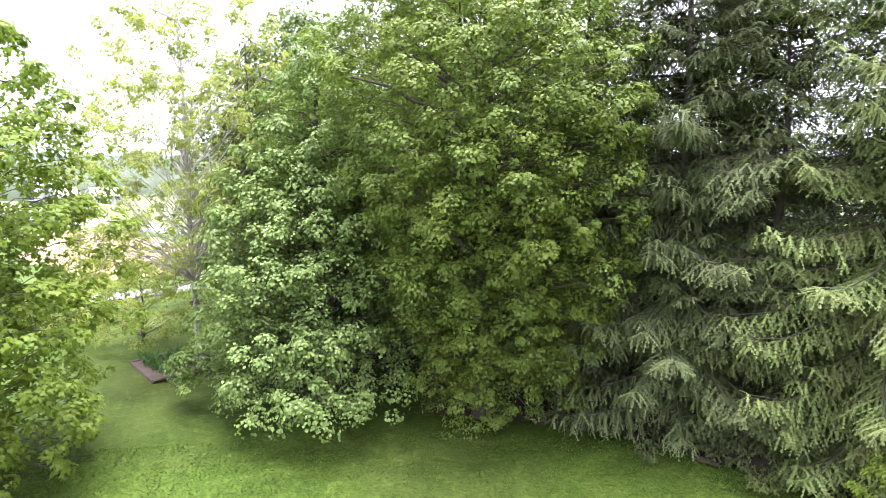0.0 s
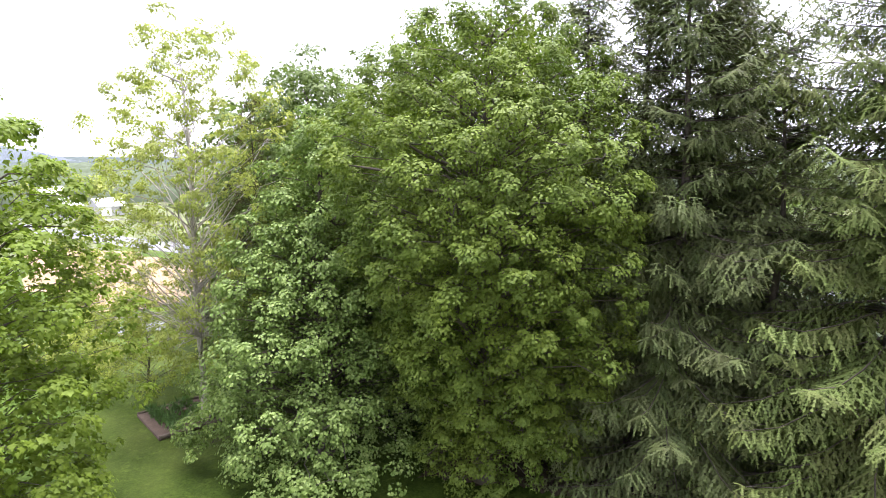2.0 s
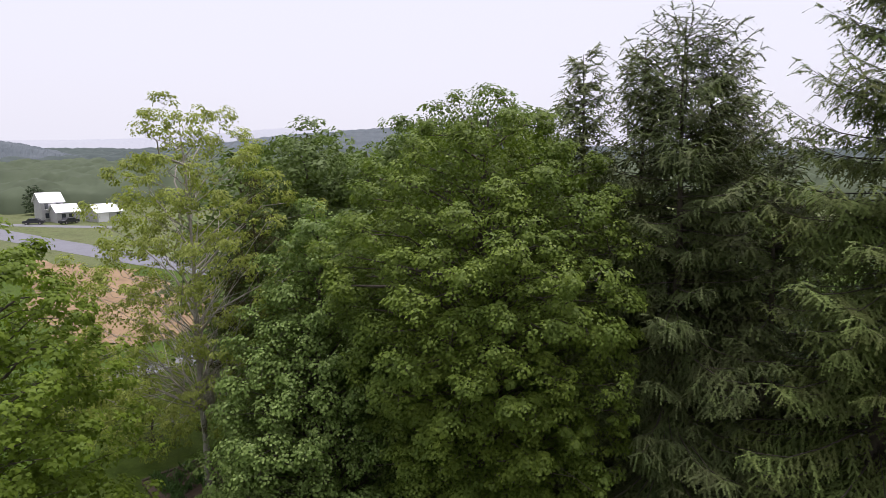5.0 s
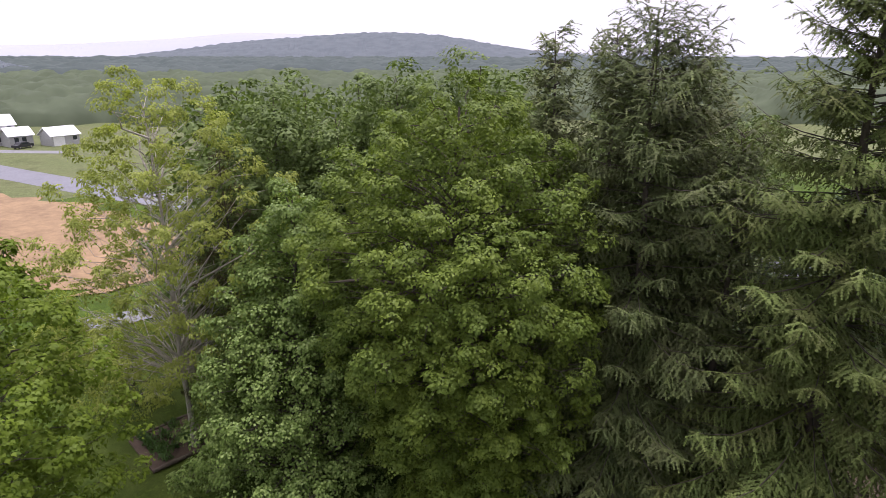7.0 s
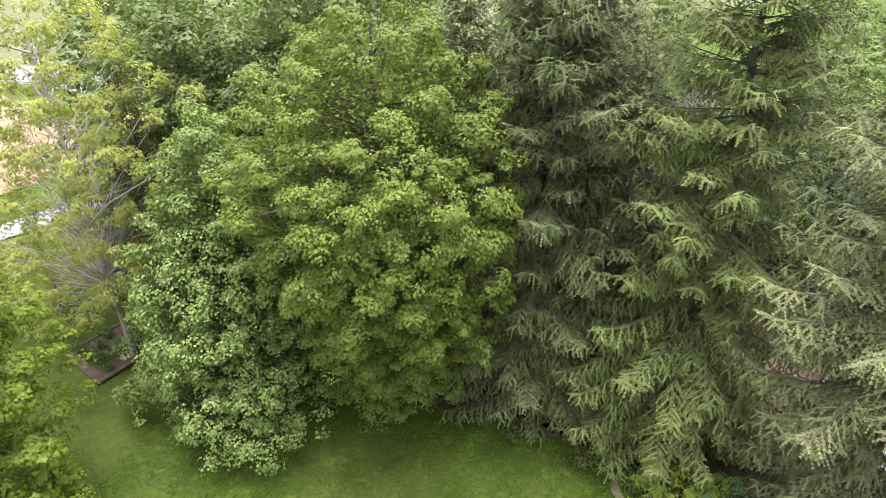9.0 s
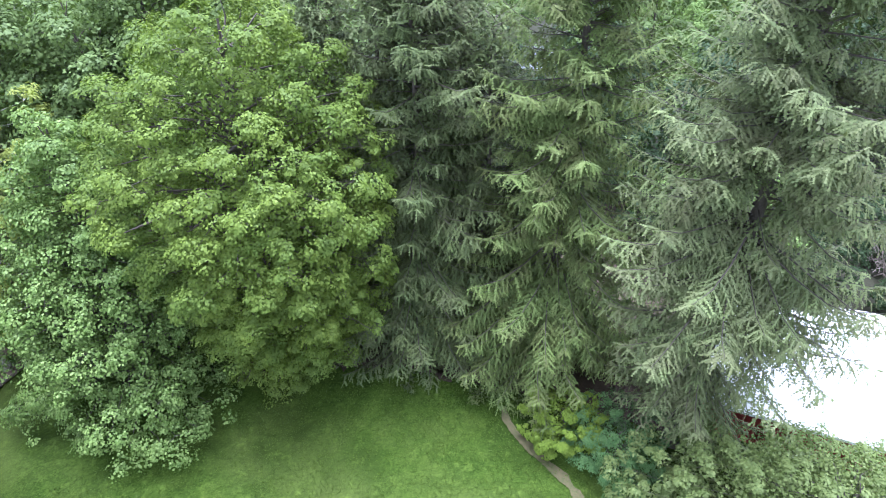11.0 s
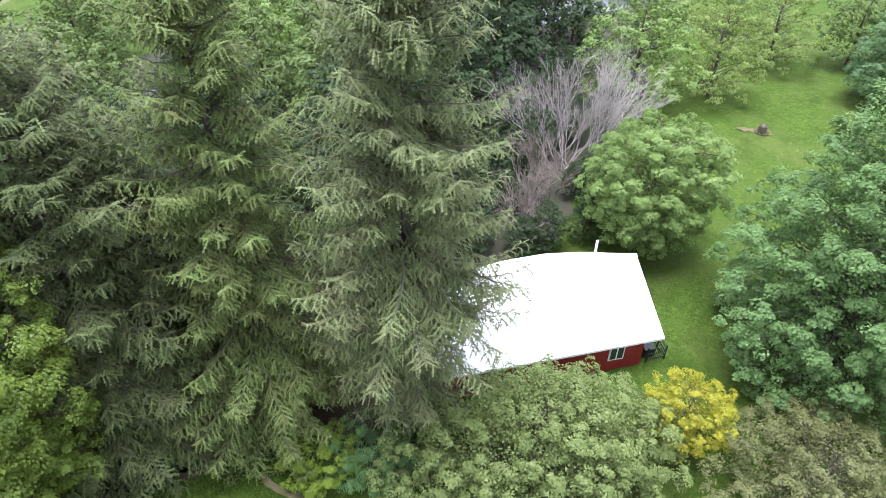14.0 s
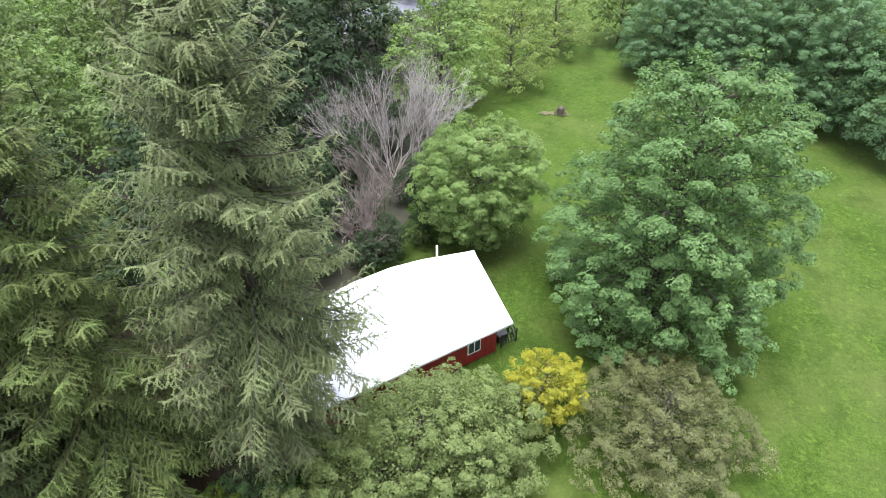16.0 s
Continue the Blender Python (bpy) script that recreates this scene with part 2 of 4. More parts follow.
def box(bm, x0, y0, z0, x1, y1, z1, bevel=0.0):
    got = bmesh.ops.create_cube(bm, size=1.0)["verts"]
    bmesh.ops.scale(bm, vec=(abs(x1 - x0), abs(y1 - y0), abs(z1 - z0)), verts=got)
    bmesh.ops.translate(bm, vec=((x0 + x1) / 2, (y0 + y1) / 2, (z0 + z1) / 2), verts=got)
    if bevel:
        edges = list({e for v in got for e in v.link_edges})
        bmesh.ops.bevel(bm, geom=edges, offset=bevel, segments=1, affect="EDGES")
    return bm


def tubes(paths, sides=6):
    """Joined tapered tubes: each path is a list of (point, radius). Returns verts and quads."""
    vs, fs, first = [], [], 0
    ang = np.arange(sides) * 2 * np.pi / sides
    co, si, nxt = np.cos(ang)[None, :, None], np.sin(ang)[None, :, None], (np.arange(sides) + 1) % sides
    for path in paths:
        pts = np.array([p for p, _ in path], float)
        rad = np.array([r for _, r in path], float)[:, None, None]
        tang = unit(np.gradient(pts, axis=0))
        ref = np.array([1.0, 0, 0]) if abs(tang[0][0]) < 0.8 else np.array([0, 1.0, 0])
        a = unit(np.cross(tang, ref))
        b = np.cross(tang, a)
        vs.append((pts[:, None] + rad * (co * a[:, None] + si * b[:, None])).reshape(-1, 3))
        q = (first + np.arange(len(pts) - 1) * sides)[:, None]
        k = np.arange(sides)[None]
        fs.append(np.stack([q + k, q + nxt, q + sides + nxt, q + sides + k], -1).reshape(-1, 4))
        first += len(pts) * sides
    return np.concatenate(vs), np.concatenate(fs)


def unit(v):
    return v / (np.linalg.norm(v, axis=-1, keepdims=True) + 1e-9)


def leaf_arrays(rng, at, normal, size, aspect=0.55, star=False, fold=0.16, hang=None, three=False, stray=0.6):
    """Leaves at the given places: folded diamonds, or five-pointed leaves where star."""
    n = len(at)
    normal = unit(normal)
    along = rng.normal(size=(n, 3))
    if hang is not None:
        along = along * stray + hang
    along = unit(along - (along * normal).sum(1)[:, None] * normal)
    side = np.cross(normal, along)
    s = (size * rng.uniform(0.7, 1.3, n))[:, None]
    up = normal * s * fold
    if three:
        outline = [(-0.5, 0.0, 0), (0.25, aspect / 2, 0.5), (0.4, -aspect / 2, 0)]
        v = np.stack([at + along * s * a + side * s * b + up * c for a, b, c in outline], 1)
        f = np.array([(0, 2, 1)])
    elif star:
        outline = [(-0.5, 0.0, 0), (-0.15, 0.55, 0.3), (0.08, 0.22, 0.1), (0.6, 0.0, -0.35), (0.08, -0.22, 0.1), (-0.15, -0.55, 0.3)]
        v = np.stack([at + along * s * a + side * s * b + up * c for a, b, c in outline], 1)
        f = np.array([(0, 5, 4), (0, 4, 2), (0, 2, 1), (4, 3, 2)])
    else:
        outline = [(-0.5, 0.0, 0), (0.0, aspect / 2, 0.6), (0.5, 0.0, -0.4), (0.0, -aspect / 2, 0.6)]
        v = np.stack([at + along * s * a + side * s * b + up * c for a, b, c in outline], 1)
        f = np.array([(0, 3, 2), (0, 2, 1)])
    k = v.shape[1]
    faces = (f[None] + (np.arange(n) * k)[:, None, None]).reshape(-1, 3)
    return v.reshape(-1, 3), faces


def lobes(rng, count=7):
    """A slow unevenness of a crown's outline, over turn and height."""
    waves = [(rng.integers(1, 6), rng.uniform(0, 9), rng.uniform(0.5, 1.0) / (1 + 0.3 * k), rng.uniform(0, 6.3)) for k in range(count)]
    return lambda a, u: sum(w * np.sin(m * a + q * u + ph) for m, q, w, ph in waves) / count


def crown_shape(kind):
    def ball(u):
        return np.sqrt(np.clip(1 - (2 * u - 1) ** 2, 0, 1))

    def dome(u):
        return np.sqrt(np.clip(1 - u**2.2, 0, 1)) * np.clip(0.75 + u, 0, 1)

    def full(u):
        return np.clip((1 - np.clip(u, 0, 1) ** 3) ** 0.55, 0, 1) * (0.84 + 0.16 * np.sin(np.pi * np.clip(u * 1.3, 0, 1)))

    def flat(u):
        return np.clip((1 - np.clip(u, 0, 1) ** 6) ** 0.5, 0, 1) * (0.86 + 0.14 * np.sin(np.pi * np.clip(u, 0, 1)))

    def pyramid(u):
        return np.clip((1 - np.clip(u, 0, 1)) ** 0.6, 0, 1)

    def egg(u):
        return np.interp(u, [0, 0.12, 0.3, 0.5, 0.68, 0.82, 0.92, 1], [0.42, 0.58, 0.8, 0.98, 1, 0.8, 0.5, 0.1])

    def loaf(u):
        return np.clip((1 - np.clip(u, 0, 1) ** 7) ** 0.5, 0, 1) * (0.8 + 0.2 * np.sin(np.pi * np.clip(u * 1.2 + 0.1, 0, 1)))

    def spire(u):
        return np.interp(u, [0, 0.15, 0.35, 0.6, 0.8, 0.92, 1], [0.62, 0.95, 1, 0.76, 0.48, 0.3, 0.14])

    return {"egg": egg, "loaf": loaf, "spire": spire, "full": full, "flat": flat, "pyramid": pyramid, "ball": ball, "dome": dome}[kind]


def broadleaf(name, label, category, at, height, radius, low, shape, leaf, bark, seed, boughs=150, subs=9, per=90, pad=1.15, tuft=0.38, size=0.13,
              aspect=0.55, star=False, rough=0.2, inner=0.1, trunk=0.28, limbs=10, group="", flat=0.5, droop=0.35, stretch=(1, 1), lean=(0, 0), upward=0.25, steep=0.45, twigs=4, three=False, fork=0.06, crook=0.13, tip=0.92):
    """A leafy tree: a tapered trunk, limbs, and a crown of spreading boughs, each a layered pad of leaf tufts with dark gaps between."""
    rng = np.random.default_rng(seed)
    root = tagged(new(name), label, category, group)
    root.location = at
    prof, wave = crown_shape(shape), lobes(rng)
    # boughs, spread evenly over the crown by taking, of several tries, the place farthest from the others
    kept = []
    for _ in range(boughs):
        u = rng.uniform(0, 1, 12)
        u = np.where(rng.uniform(0, 1, 12) < 0.2 + 0.8 * prof(u), u, rng.uniform(0.1, 0.8, 12))
        u = np.minimum(u, rng.uniform(0.9, 0.97, 12))
        a = rng.uniform(0, 2 * np.pi, 12)
        deep = np.where(rng.uniform(0, 1, 12) < 0.8, rng.uniform(0.84, 1.08, 12), rng.uniform(0.35, 0.8, 12))
        r = np.maximum(radius * prof(u) * (1 + rough * 2.2 * wave(a, u)) - pad * 0.55, 0.03 * radius) * deep
        c = np.stack([np.cos(a) * r * stretch[0] + lean[0] * u, np.sin(a) * r * stretch[1] + lean[1] * u, low + (height - low - pad * flat * 0.7) * u, a, u], 1)
        if kept:
            gap = ((c[:, None, :3] - np.array(kept)[None, :, :3]) ** 2).sum(2).min(1)
            c = c[gap.argmax()]
        else:
            c = c[0]
        kept.append(c)
    kept = np.array(kept)
    cen, ang, hi = kept[:, :3], kept[:, 3], kept[:, 4]
    out = np.stack([np.cos(ang), np.sin(ang), 0 * ang], 1)
    # tufts on each bough
    bi = np.repeat(np.arange(boughs), subs)
    nt = len(bi)
    pr = pad * rng.uniform(0.7, 1.3, boughs) * (1 - 0.35 * hi)
    d = unit(rng.normal(size=(nt, 3)) + out[bi] * 0.7 + np.array([0, 0, 0.45]))
    off = d * (pr[bi] * rng.uniform(0.45, 1.0, nt))[:, None]
    off[:, 2] *= flat
    toward = (off * out[bi]).sum(1)
    off[:, 2] += toward * (upward * hi[bi] * 2 - droop * (1 - hi[bi])) 
    tc = cen[bi] + off
    tr = tuft * rng.uniform(0.6, 1.4, nt)
    # leaves on each tuft: a rosette shingled outwards over the twig's end, hanging at its rim
    wi = np.repeat(np.arange(nt), per)
    n = len(wi)
    d2 = unit(rng.normal(size=(n, 3)) * 0.85 + 0.45 * d[wi] + np.array([0, 0, 0.5]))
    pos = tc[wi] + d2 * (tr[wi] * rng.uniform(0.55, 1.0, n))[:, None] * np.array([1, 1, 0.7])
    nor = d2 * 0.75 + np.array([0, 0, 0.6]) + out[bi][wi] * 0.3 + rng.normal(size=(n, 3)) * 0.18
    v, f = leaf_arrays(rng, pos, nor, size, aspect, star, hang=d2 * np.array([1.1, 1.1, 0.2]) + out[bi][wi] * 0.5 + np.array([0, 0, -0.3]), three=three, stray=0.4)
    if inner:
        m = int(n * inner)
        ui, ai = rng.uniform(0.03, 0.9, m), rng.uniform(0, 6.283, m)
        ri = radius * prof(ui) * np.sqrt(rng.uniform(0, 0.62, m))
        p2 = np.stack([np.cos(ai) * ri * stretch[0] + lean[0] * ui, np.sin(ai) * ri * stretch[1] + lean[1] * ui, low + (height - low) * ui], 1)
        v2, f2 = leaf_arrays(rng, p2, rng.normal(size=(m, 3)) + np.array([0, 0, 0.8]), size * 1.15, aspect, star, three=three)
        f = np.concatenate([f, f2 + len(v)])
        v = np.concatenate([v, v2])
    under("crown", big_mesh("crown", v, f, leaf), root)
    top = height * tip
    steps = [(np.array([lean[0] * k / 7 + 0.12 * np.sin(k * 1.3 + seed), lean[1] * k / 7 + 0.12 * np.cos(k * 1.7 + seed), top * k / 7]) if k else np.zeros(3),
              trunk * (1 - 0.88 * k / 7) * (1.35 if k == 0 else 1)) for k in range(8)]
    under("trunk", big_mesh("trunk", *tubes([steps], 9), bark, True), root)
    order = rng.permutation(boughs)
    main, rest = order[:limbs], order[limbs:]

    def reachout(i, r0):
        c = cen[i]
        frac = np.clip((c[2] - steep * np.hypot(c[0] - lean[0] * hi[i], c[1] - lean[1] * hi[i])) / top, fork, 0.95)
        s = np.array([lean[0] * frac, lean[1] * frac, top * frac])
        q1 = s + (c - s) * 0.35 + rng.normal(size=3) * crook + np.array([0, 0, 0.08 * np.hypot(*(c - s)[:2])])
        q2 = s + (c - s) * 0.7 + rng.normal(size=3) * crook * 1.2 + np.array([0, 0, 0.08 * np.hypot(*(c - s)[:2])])
        return [(s, r0), (q1, r0 * 0.75), (q2, r0 * 0.5), (c, r0 * 0.2)]

    def sprigs(i):
        for j in np.nonzero(bi == i)[0][:twigs]:
            c = cen[i]
            yield [(c, trunk * 0.05), ((c + tc[j]) / 2 + rng.normal(size=3) * 0.05, trunk * 0.035), (tc[j], trunk * 0.015)]

    for i in main:
        under("limb", big_mesh("limb", *tubes([reachout(i, trunk * 0.34)], 6), bark, True), root)
    if len(rest):
        under("branchwork", big_mesh("branchwork", *tubes([reachout(i, trunk * 0.16) for i in rest] + [p for i in order for p in sprigs(i)], 4), bark, True), root, kind="stuff")
    return root


def fronds(rng, base, way, length, facing, wide, segs):
    """Needled twigs: each one a bowed, blunt finger with a serrated edge, its two sides sloping down from the spine like a roof."""
    n = len(base)
    t = np.linspace(0, 1, segs + 1)[None, :, None]
    side = unit(np.cross(way, facing))[:, None]
    up = np.cross(side[:, 0], way)[:, None]
    ln = length[:, None, None]
    spine = base[:, None] + way[:, None] * ln * t + np.array([0, 0, -0.22]) * ln * t**2
    w = (wide * rng.uniform(0.8, 1.2, n))[:, None, None] * (1.0 - 0.4 * t[:, :-1]) * rng.uniform(0.7, 1.3, (n, segs, 1))
    shoot = spine[:, :-1] + way[:, None] * ln * (1.15 / segs) - up * w * 0.4
    v = np.concatenate([spine, shoot + side * w, shoot - side * w], 1)
    k = np.arange(segs)
    f = np.concatenate([np.stack([k, k + 1, segs + 1 + k], 1), np.stack([k + 1, k, 2 * segs + 1 + k], 1)])
    return v.reshape(-1, 3), (f[None] + (np.arange(n) * v.shape[1])[:, None, None]).reshape(-1, 3)


def spruce(name, label, at, height, radius, low, seed, group="tall spruces", spacing=0.42, per=6, gap=0.17, width=0.06, teeth=4, leaf=None, taper=0.6, skirt=1.0, droop=1.0, bare=0.0):
    """A Norway spruce: arched boughs, each fringed on both sides with drooping branchlets that carry curtains of needled twigs."""
    rng = np.random.default_rng(seed)
    root = tagged(new(name), label, "spruce tree", group)
    root.location = at
    down = np.array([0, 0, -1.0])
    wood, long_ones, short_ones = [], [], []
    wave = lobes(rng)
    z = low
    while z < height - 0.2:
        u = (z - low) / (height - low)
        for k in range(per if u < 0.9 else 4):
            if 0.45 < u < 0.82 and rng.uniform() < bare:
                continue
            a = rng.uniform(0, 2 * np.pi)
            L = radius * ((1 - u) ** taper) * (0.94 + 0.3 * wave(np.array(a), np.array(u * 2))) * rng.uniform(0.5, 1.12) * min(1.0, skirt + 2.0 * u) + 0.3
            out = np.array([np.cos(a), np.sin(a), 0.0])
            side = np.array([-np.sin(a), np.cos(a), 0.0])
            rise = 0.62 * u**2.2 - 0.06 + rng.uniform(-0.12, 0.12)
            sag = (0.34 * (1 - u) + 0.08) * rng.uniform(0.6, 1.3)
            z0 = z + rng.uniform(-0.25, 0.25)
            bend = rng.uniform(-0.18, 0.18)
            weep = droop * (1.15 - 0.75 * u) * rng.uniform(0.45, 1.25)

            def line(q):
                return out * (L * q)[:, None] + side * (bend * L * q**2)[:, None] - down * (z0 + L * (rise * q - sag * q**1.6 + 0.26 * q**4))[:, None]

            five = np.linspace(0, 0.97, 5)
            wood.append([(p, 0.034 * (1 - 0.85 * q) * (0.5 + L / 6)) for p, q in zip(line(five), five)])
            # the bough's own top, then its fringe of branchlets
            count = max(int(0.86 * L / gap), 4)
            q0 = np.sort(np.clip((np.arange(count) + rng.uniform(0.1, 0.9, count)) / count * 0.87 + 0.13, 0, 0.99))
            b = line(q0)
            ahead = unit(line(q0 + 0.02) - b)
            sign = np.where(np.arange(count) % 2 == 0, 1.0, -1.0)
            short_ones.append((b, unit(ahead + rng.normal(size=b.shape) * 0.15), np.full(count, 0.3), unit(-down + 0.5 * out) + 0 * b))
            sl = (0.2 * L * (1 - q0) ** 0.8 * np.minimum(1.0, 0.4 + 2.0 * q0) + 0.34) * rng.uniform(0.65, 1.25, count)
            spread = rng.uniform(0.6, 1.05, count)
            w0 = unit(ahead * np.cos(spread)[:, None] + side * (sign * np.sin(spread))[:, None] + down * (0.45 * weep * rng.uniform(0.5, 1.4, count))[:, None])
            face = unit(-down + 0.55 * out + 0.4 * side * sign[:, None])
            long_ones.append((b, w0, sl, face))
            # hanging twigs along each branchlet
            m = np.maximum((sl / 0.23).astype(int), 1)
            i = np.repeat(np.arange(count), m)
            t = (np.concatenate([np.arange(k) for k in m]) + rng.uniform(0.3, 0.9, len(i))) / m[i]
            for sg in (-1, 1):
                p = b[i] + w0[i] * (sl[i] * t)[:, None] + down * (0.22 * sl[i] * t**2)[:, None]
                across = unit(np.cross(w0[i], face[i]))
                w1 = unit(w0[i] * 0.5 + across * sg * 0.55 + down * (0.9 * weep * rng.uniform(0.4, 1.5, len(i)))[:, None] + rng.normal(size=p.shape) * 0.1)
                short_ones.append((p, w1, 0.38 * (1.15 - 0.5 * t) * rng.uniform(0.7, 1.4, len(i)), unit(face[i] + rng.normal(size=p.shape) * 0.2)))
            if L > 1.2:
                for j in range(0, count, 3):
                    wood.append([(b[j], 0.011), (b[j] + w0[j] * sl[j] * 0.9 + down * 0.18 * sl[j], 0.004)])
        z += spacing * (1.0 - 0.35 * u) * rng.uniform(0.7, 1.3)
    vs, fs, first = [], [], 0
    for rows, segs, wd in ((long_ones, 6, width * 1.15), (short_ones, teeth, width)):
        p, w, ln, fc = (np.concatenate(col) for col in zip(*rows))
        v, f = fronds(rng, p, w, ln, fc, wd, segs)
        vs.append(v)
        fs.append(f + first)
        first += len(v)
    v = np.concatenate(vs)
    v[:, 2] = np.maximum(v[:, 2], 0.06 + 0.2 * rng.uniform(0, 1, len(v)))
    under("needles", big_mesh("needles", v, np.concatenate(fs), leaf or M_SPRUCE), root)
    steps = [((0.1 * np.sin(k + seed), 0.1 * np.cos(k * 1.4 + seed), height * k / 8) if k else (0, 0, 0), 0.34 * (1 - 0.96 * k / 8) * (height / 24) * (1.3 if k == 0 else 1)) for k in range(9)]
    under("trunk", big_mesh("trunk", *tubes([steps], 9), M_BARK, True), root)
    under("boughwork", big_mesh("boughwork", *tubes(wood, 3), M_BARK, True), root, kind="stuff")
    return root


def sheet(name, outline, z, material, label="", cat=""):
    """A flat piece of ground with the given outline."""
    ob = new(name, mesh_of(name, [(x, y, z) for x, y in outline], [range(len(outline))], material))
    return tagged(ob, label, cat, kind="structure")


def wavy(points, jitter, seed, per=8):
    """A closed outline made uneven."""
    rng = np.random.default_rng(seed)
    pts = np.array(points, float)
    res = []
    for i in range(len(pts)):
        a, b = pts[i], pts[(i + 1) % len(pts)]
        for k in range(per):
            res.append(a + (b - a) * k / per + rng.normal(size=2) * jitter)
    return res


# ---- ground ----
def ground():
    xs = np.concatenate([[-3500, -1500, -700, -400, -250, -150, -100], np.linspace(-70, 110, 73), [150, 250, 400, 700, 1500, 3500]])
    ys = np.concatenate([[-3500, -1500, -700, -300, -150, -100], np.linspace(-60, 120, 73), [150, 200, 300, 500, 900, 1600, 3500]])
    X, Y = np.meshgrid(xs, ys)
    near = (np.hypot(X - 15, Y - 15) < 90)
    Z = near * 0.05 * (np.sin(X * 0.5) * np.cos(Y * 0.37) - 1.0)
    v = np.stack([X, Y, Z], -1).reshape(-1, 3)
    w = len(xs)
    i = (np.arange(len(ys) - 1)[:, None] * w + np.arange(w - 1)[None]).ravel()
    f = np.stack([i, i + 1, i + w + 1, i + w], 1)
    tagged(new("ground", big_mesh("ground", v, f, M_LAWN, True)), "mown green lawn reaching to the fields", "lawn", kind="structure")


ground()
sheet("ground_field", wavy([(-75, 60), (-48, 99), (-20, 84), (0, 78), (60, 112), (250, 200), (60, 420), (-300, 420), (-420, 260)], 0.4, 3), 0.02, M_FIELD, "pale unmown field beyond the road", "field")
sheet("ground_dirt", wavy([(-30, 53), (-40, 60), (-66, 98), (-47, 91), (-27, 73), (-20, 60)], 1.3, 4), 0.035, M_DIRT, "bare orange-brown ploughed dirt", "dirt field")
ROAD = [(-190, 196), (-120, 150), (-74, 117), (-46, 98), (-20, 82), (10, 70), (45, 55), (80, 40), (100, 29), (150, -5)]


def strip(name, line, width, z, material, label, cat, rough=0.0, widen=0.0):
    p = np.array(line, float)
    if rough:
        q = np.linspace(0, len(p) - 1, 12 * len(p))
        p = np.stack([np.interp(q, np.arange(len(p)), p[:, k]) for k in (0, 1)], 1)
    t = unit(np.gradient(p, axis=0))
    s = np.stack([-t[:, 1], t[:, 0]], 1) * width / 2
    if rough:
        wob = np.convolve(np.random.default_rng(3).uniform(-1, 1, len(p) + 6), np.ones(7) / 3.5, "valid")
        s *= ((1 + widen * np.linspace(0, 1, len(p))) * (1 + rough * wob))[:, None]
    v = [(*q, z) for q in p + s] + [(*q, z) for q in p - s]
    k = len(p)
    f = [(i + k, i + 1 + k, i + 1, i) for i in range(k - 1)]
    return tagged(new(name, mesh_of(name, v, f, material)), label, cat, kind="structure")


strip("road", ROAD, 7.0, 0.05, M_ASPHALT, "grey asphalt country road between fields", "road")
strip("driveway", [(-26.6, 45.8), (-24, 47.5), (-20, 50.5), (-8, 58), (-2, 74)], 2.8, 0.055, M_GRAVEL, "pale grey gravel drive beyond the garden", "driveway")
sheet("ground_litter", wavy([(-1, 24.2), (3, 23.4), (7, 21.8), (10, 19.4), (13, 17.0), (15.5, 13.9), (18.2, 12.4), (27, 21), (30, 30), (10, 34), (0, 30)], 0.14, 6, 20), 0.02, M_LITTER, "brown needle litter under the spruces", "bare ground")
# dark floor sheet over the lawn: litter with the woods' shade painted in
sheet("ground_wood", wavy([(-9, 37), (-4, 32), (0, 29), (20, 21), (30, 14.5), (38, 12.2), (52, 13), (75, 16), (100, 22), (110, 70), (20, 72), (-14, 74)], 0.5, 16), 0.012, M_SHADEBED, "leaf litter of the woodland floor, shade put into its near-black colour", "woodland floor")
strip("path", [(10.9, 17.2), (10.65, 16.4), (10.7, 15.4), (10.95, 14.4), (11.2, 13.5), (11.5, 12.6), (11.6, 11.6), (11.4, 10.6), (10.8, 9.8)], 0.34, 0.03, M_EARTH, "narrow worn earth path across the lawn", "path", 0.45, 0.4)


def ridge(name, label, dist, bearings, heights, material, seed, bump, thick):
    """A wooded ridge far off: an uneven slope from the plain up to its crest."""
    rng = np.random.default_rng(seed)
    nb, nd = 900, 16
    b = np.linspace(bearings[0], bearings[-1], nb)
    h = np.interp(b, bearings, heights)
    ker = np.hanning(41)
    h = np.convolve(np.pad(h, 20, mode="edge"), ker / ker.sum(), "valid")
    k = np.linspace(0, 1, nd)[:, None]
    r = dist + thick * k + 0 * b
    lump = np.apply_along_axis(lambda q: np.convolve(q, [0.25, 0.5, 0.25], "same"), 1, rng.uniform(0, 1, (nd, nb)))
    z = h * np.sin(k * np.pi / 2) ** 1.2 + lump * bump * np.minimum(1, h / 8)
    ang = np.radians(b)[None] + rng.normal(size=(nd, nb)) * 0.0003
    v = np.stack([np.sin(ang) * r, np.cos(ang) * r, z - 0.5], -1).reshape(-1, 3)
    i = (np.arange(nd - 1)[:, None] * nb + np.arange(nb - 1)[None]).ravel()
    f = np.stack([i, i + 1, i + nb + 1, i + nb], 1)
    return tagged(new(name, big_mesh(name, v, f, material)), label, "hill", kind="structure")


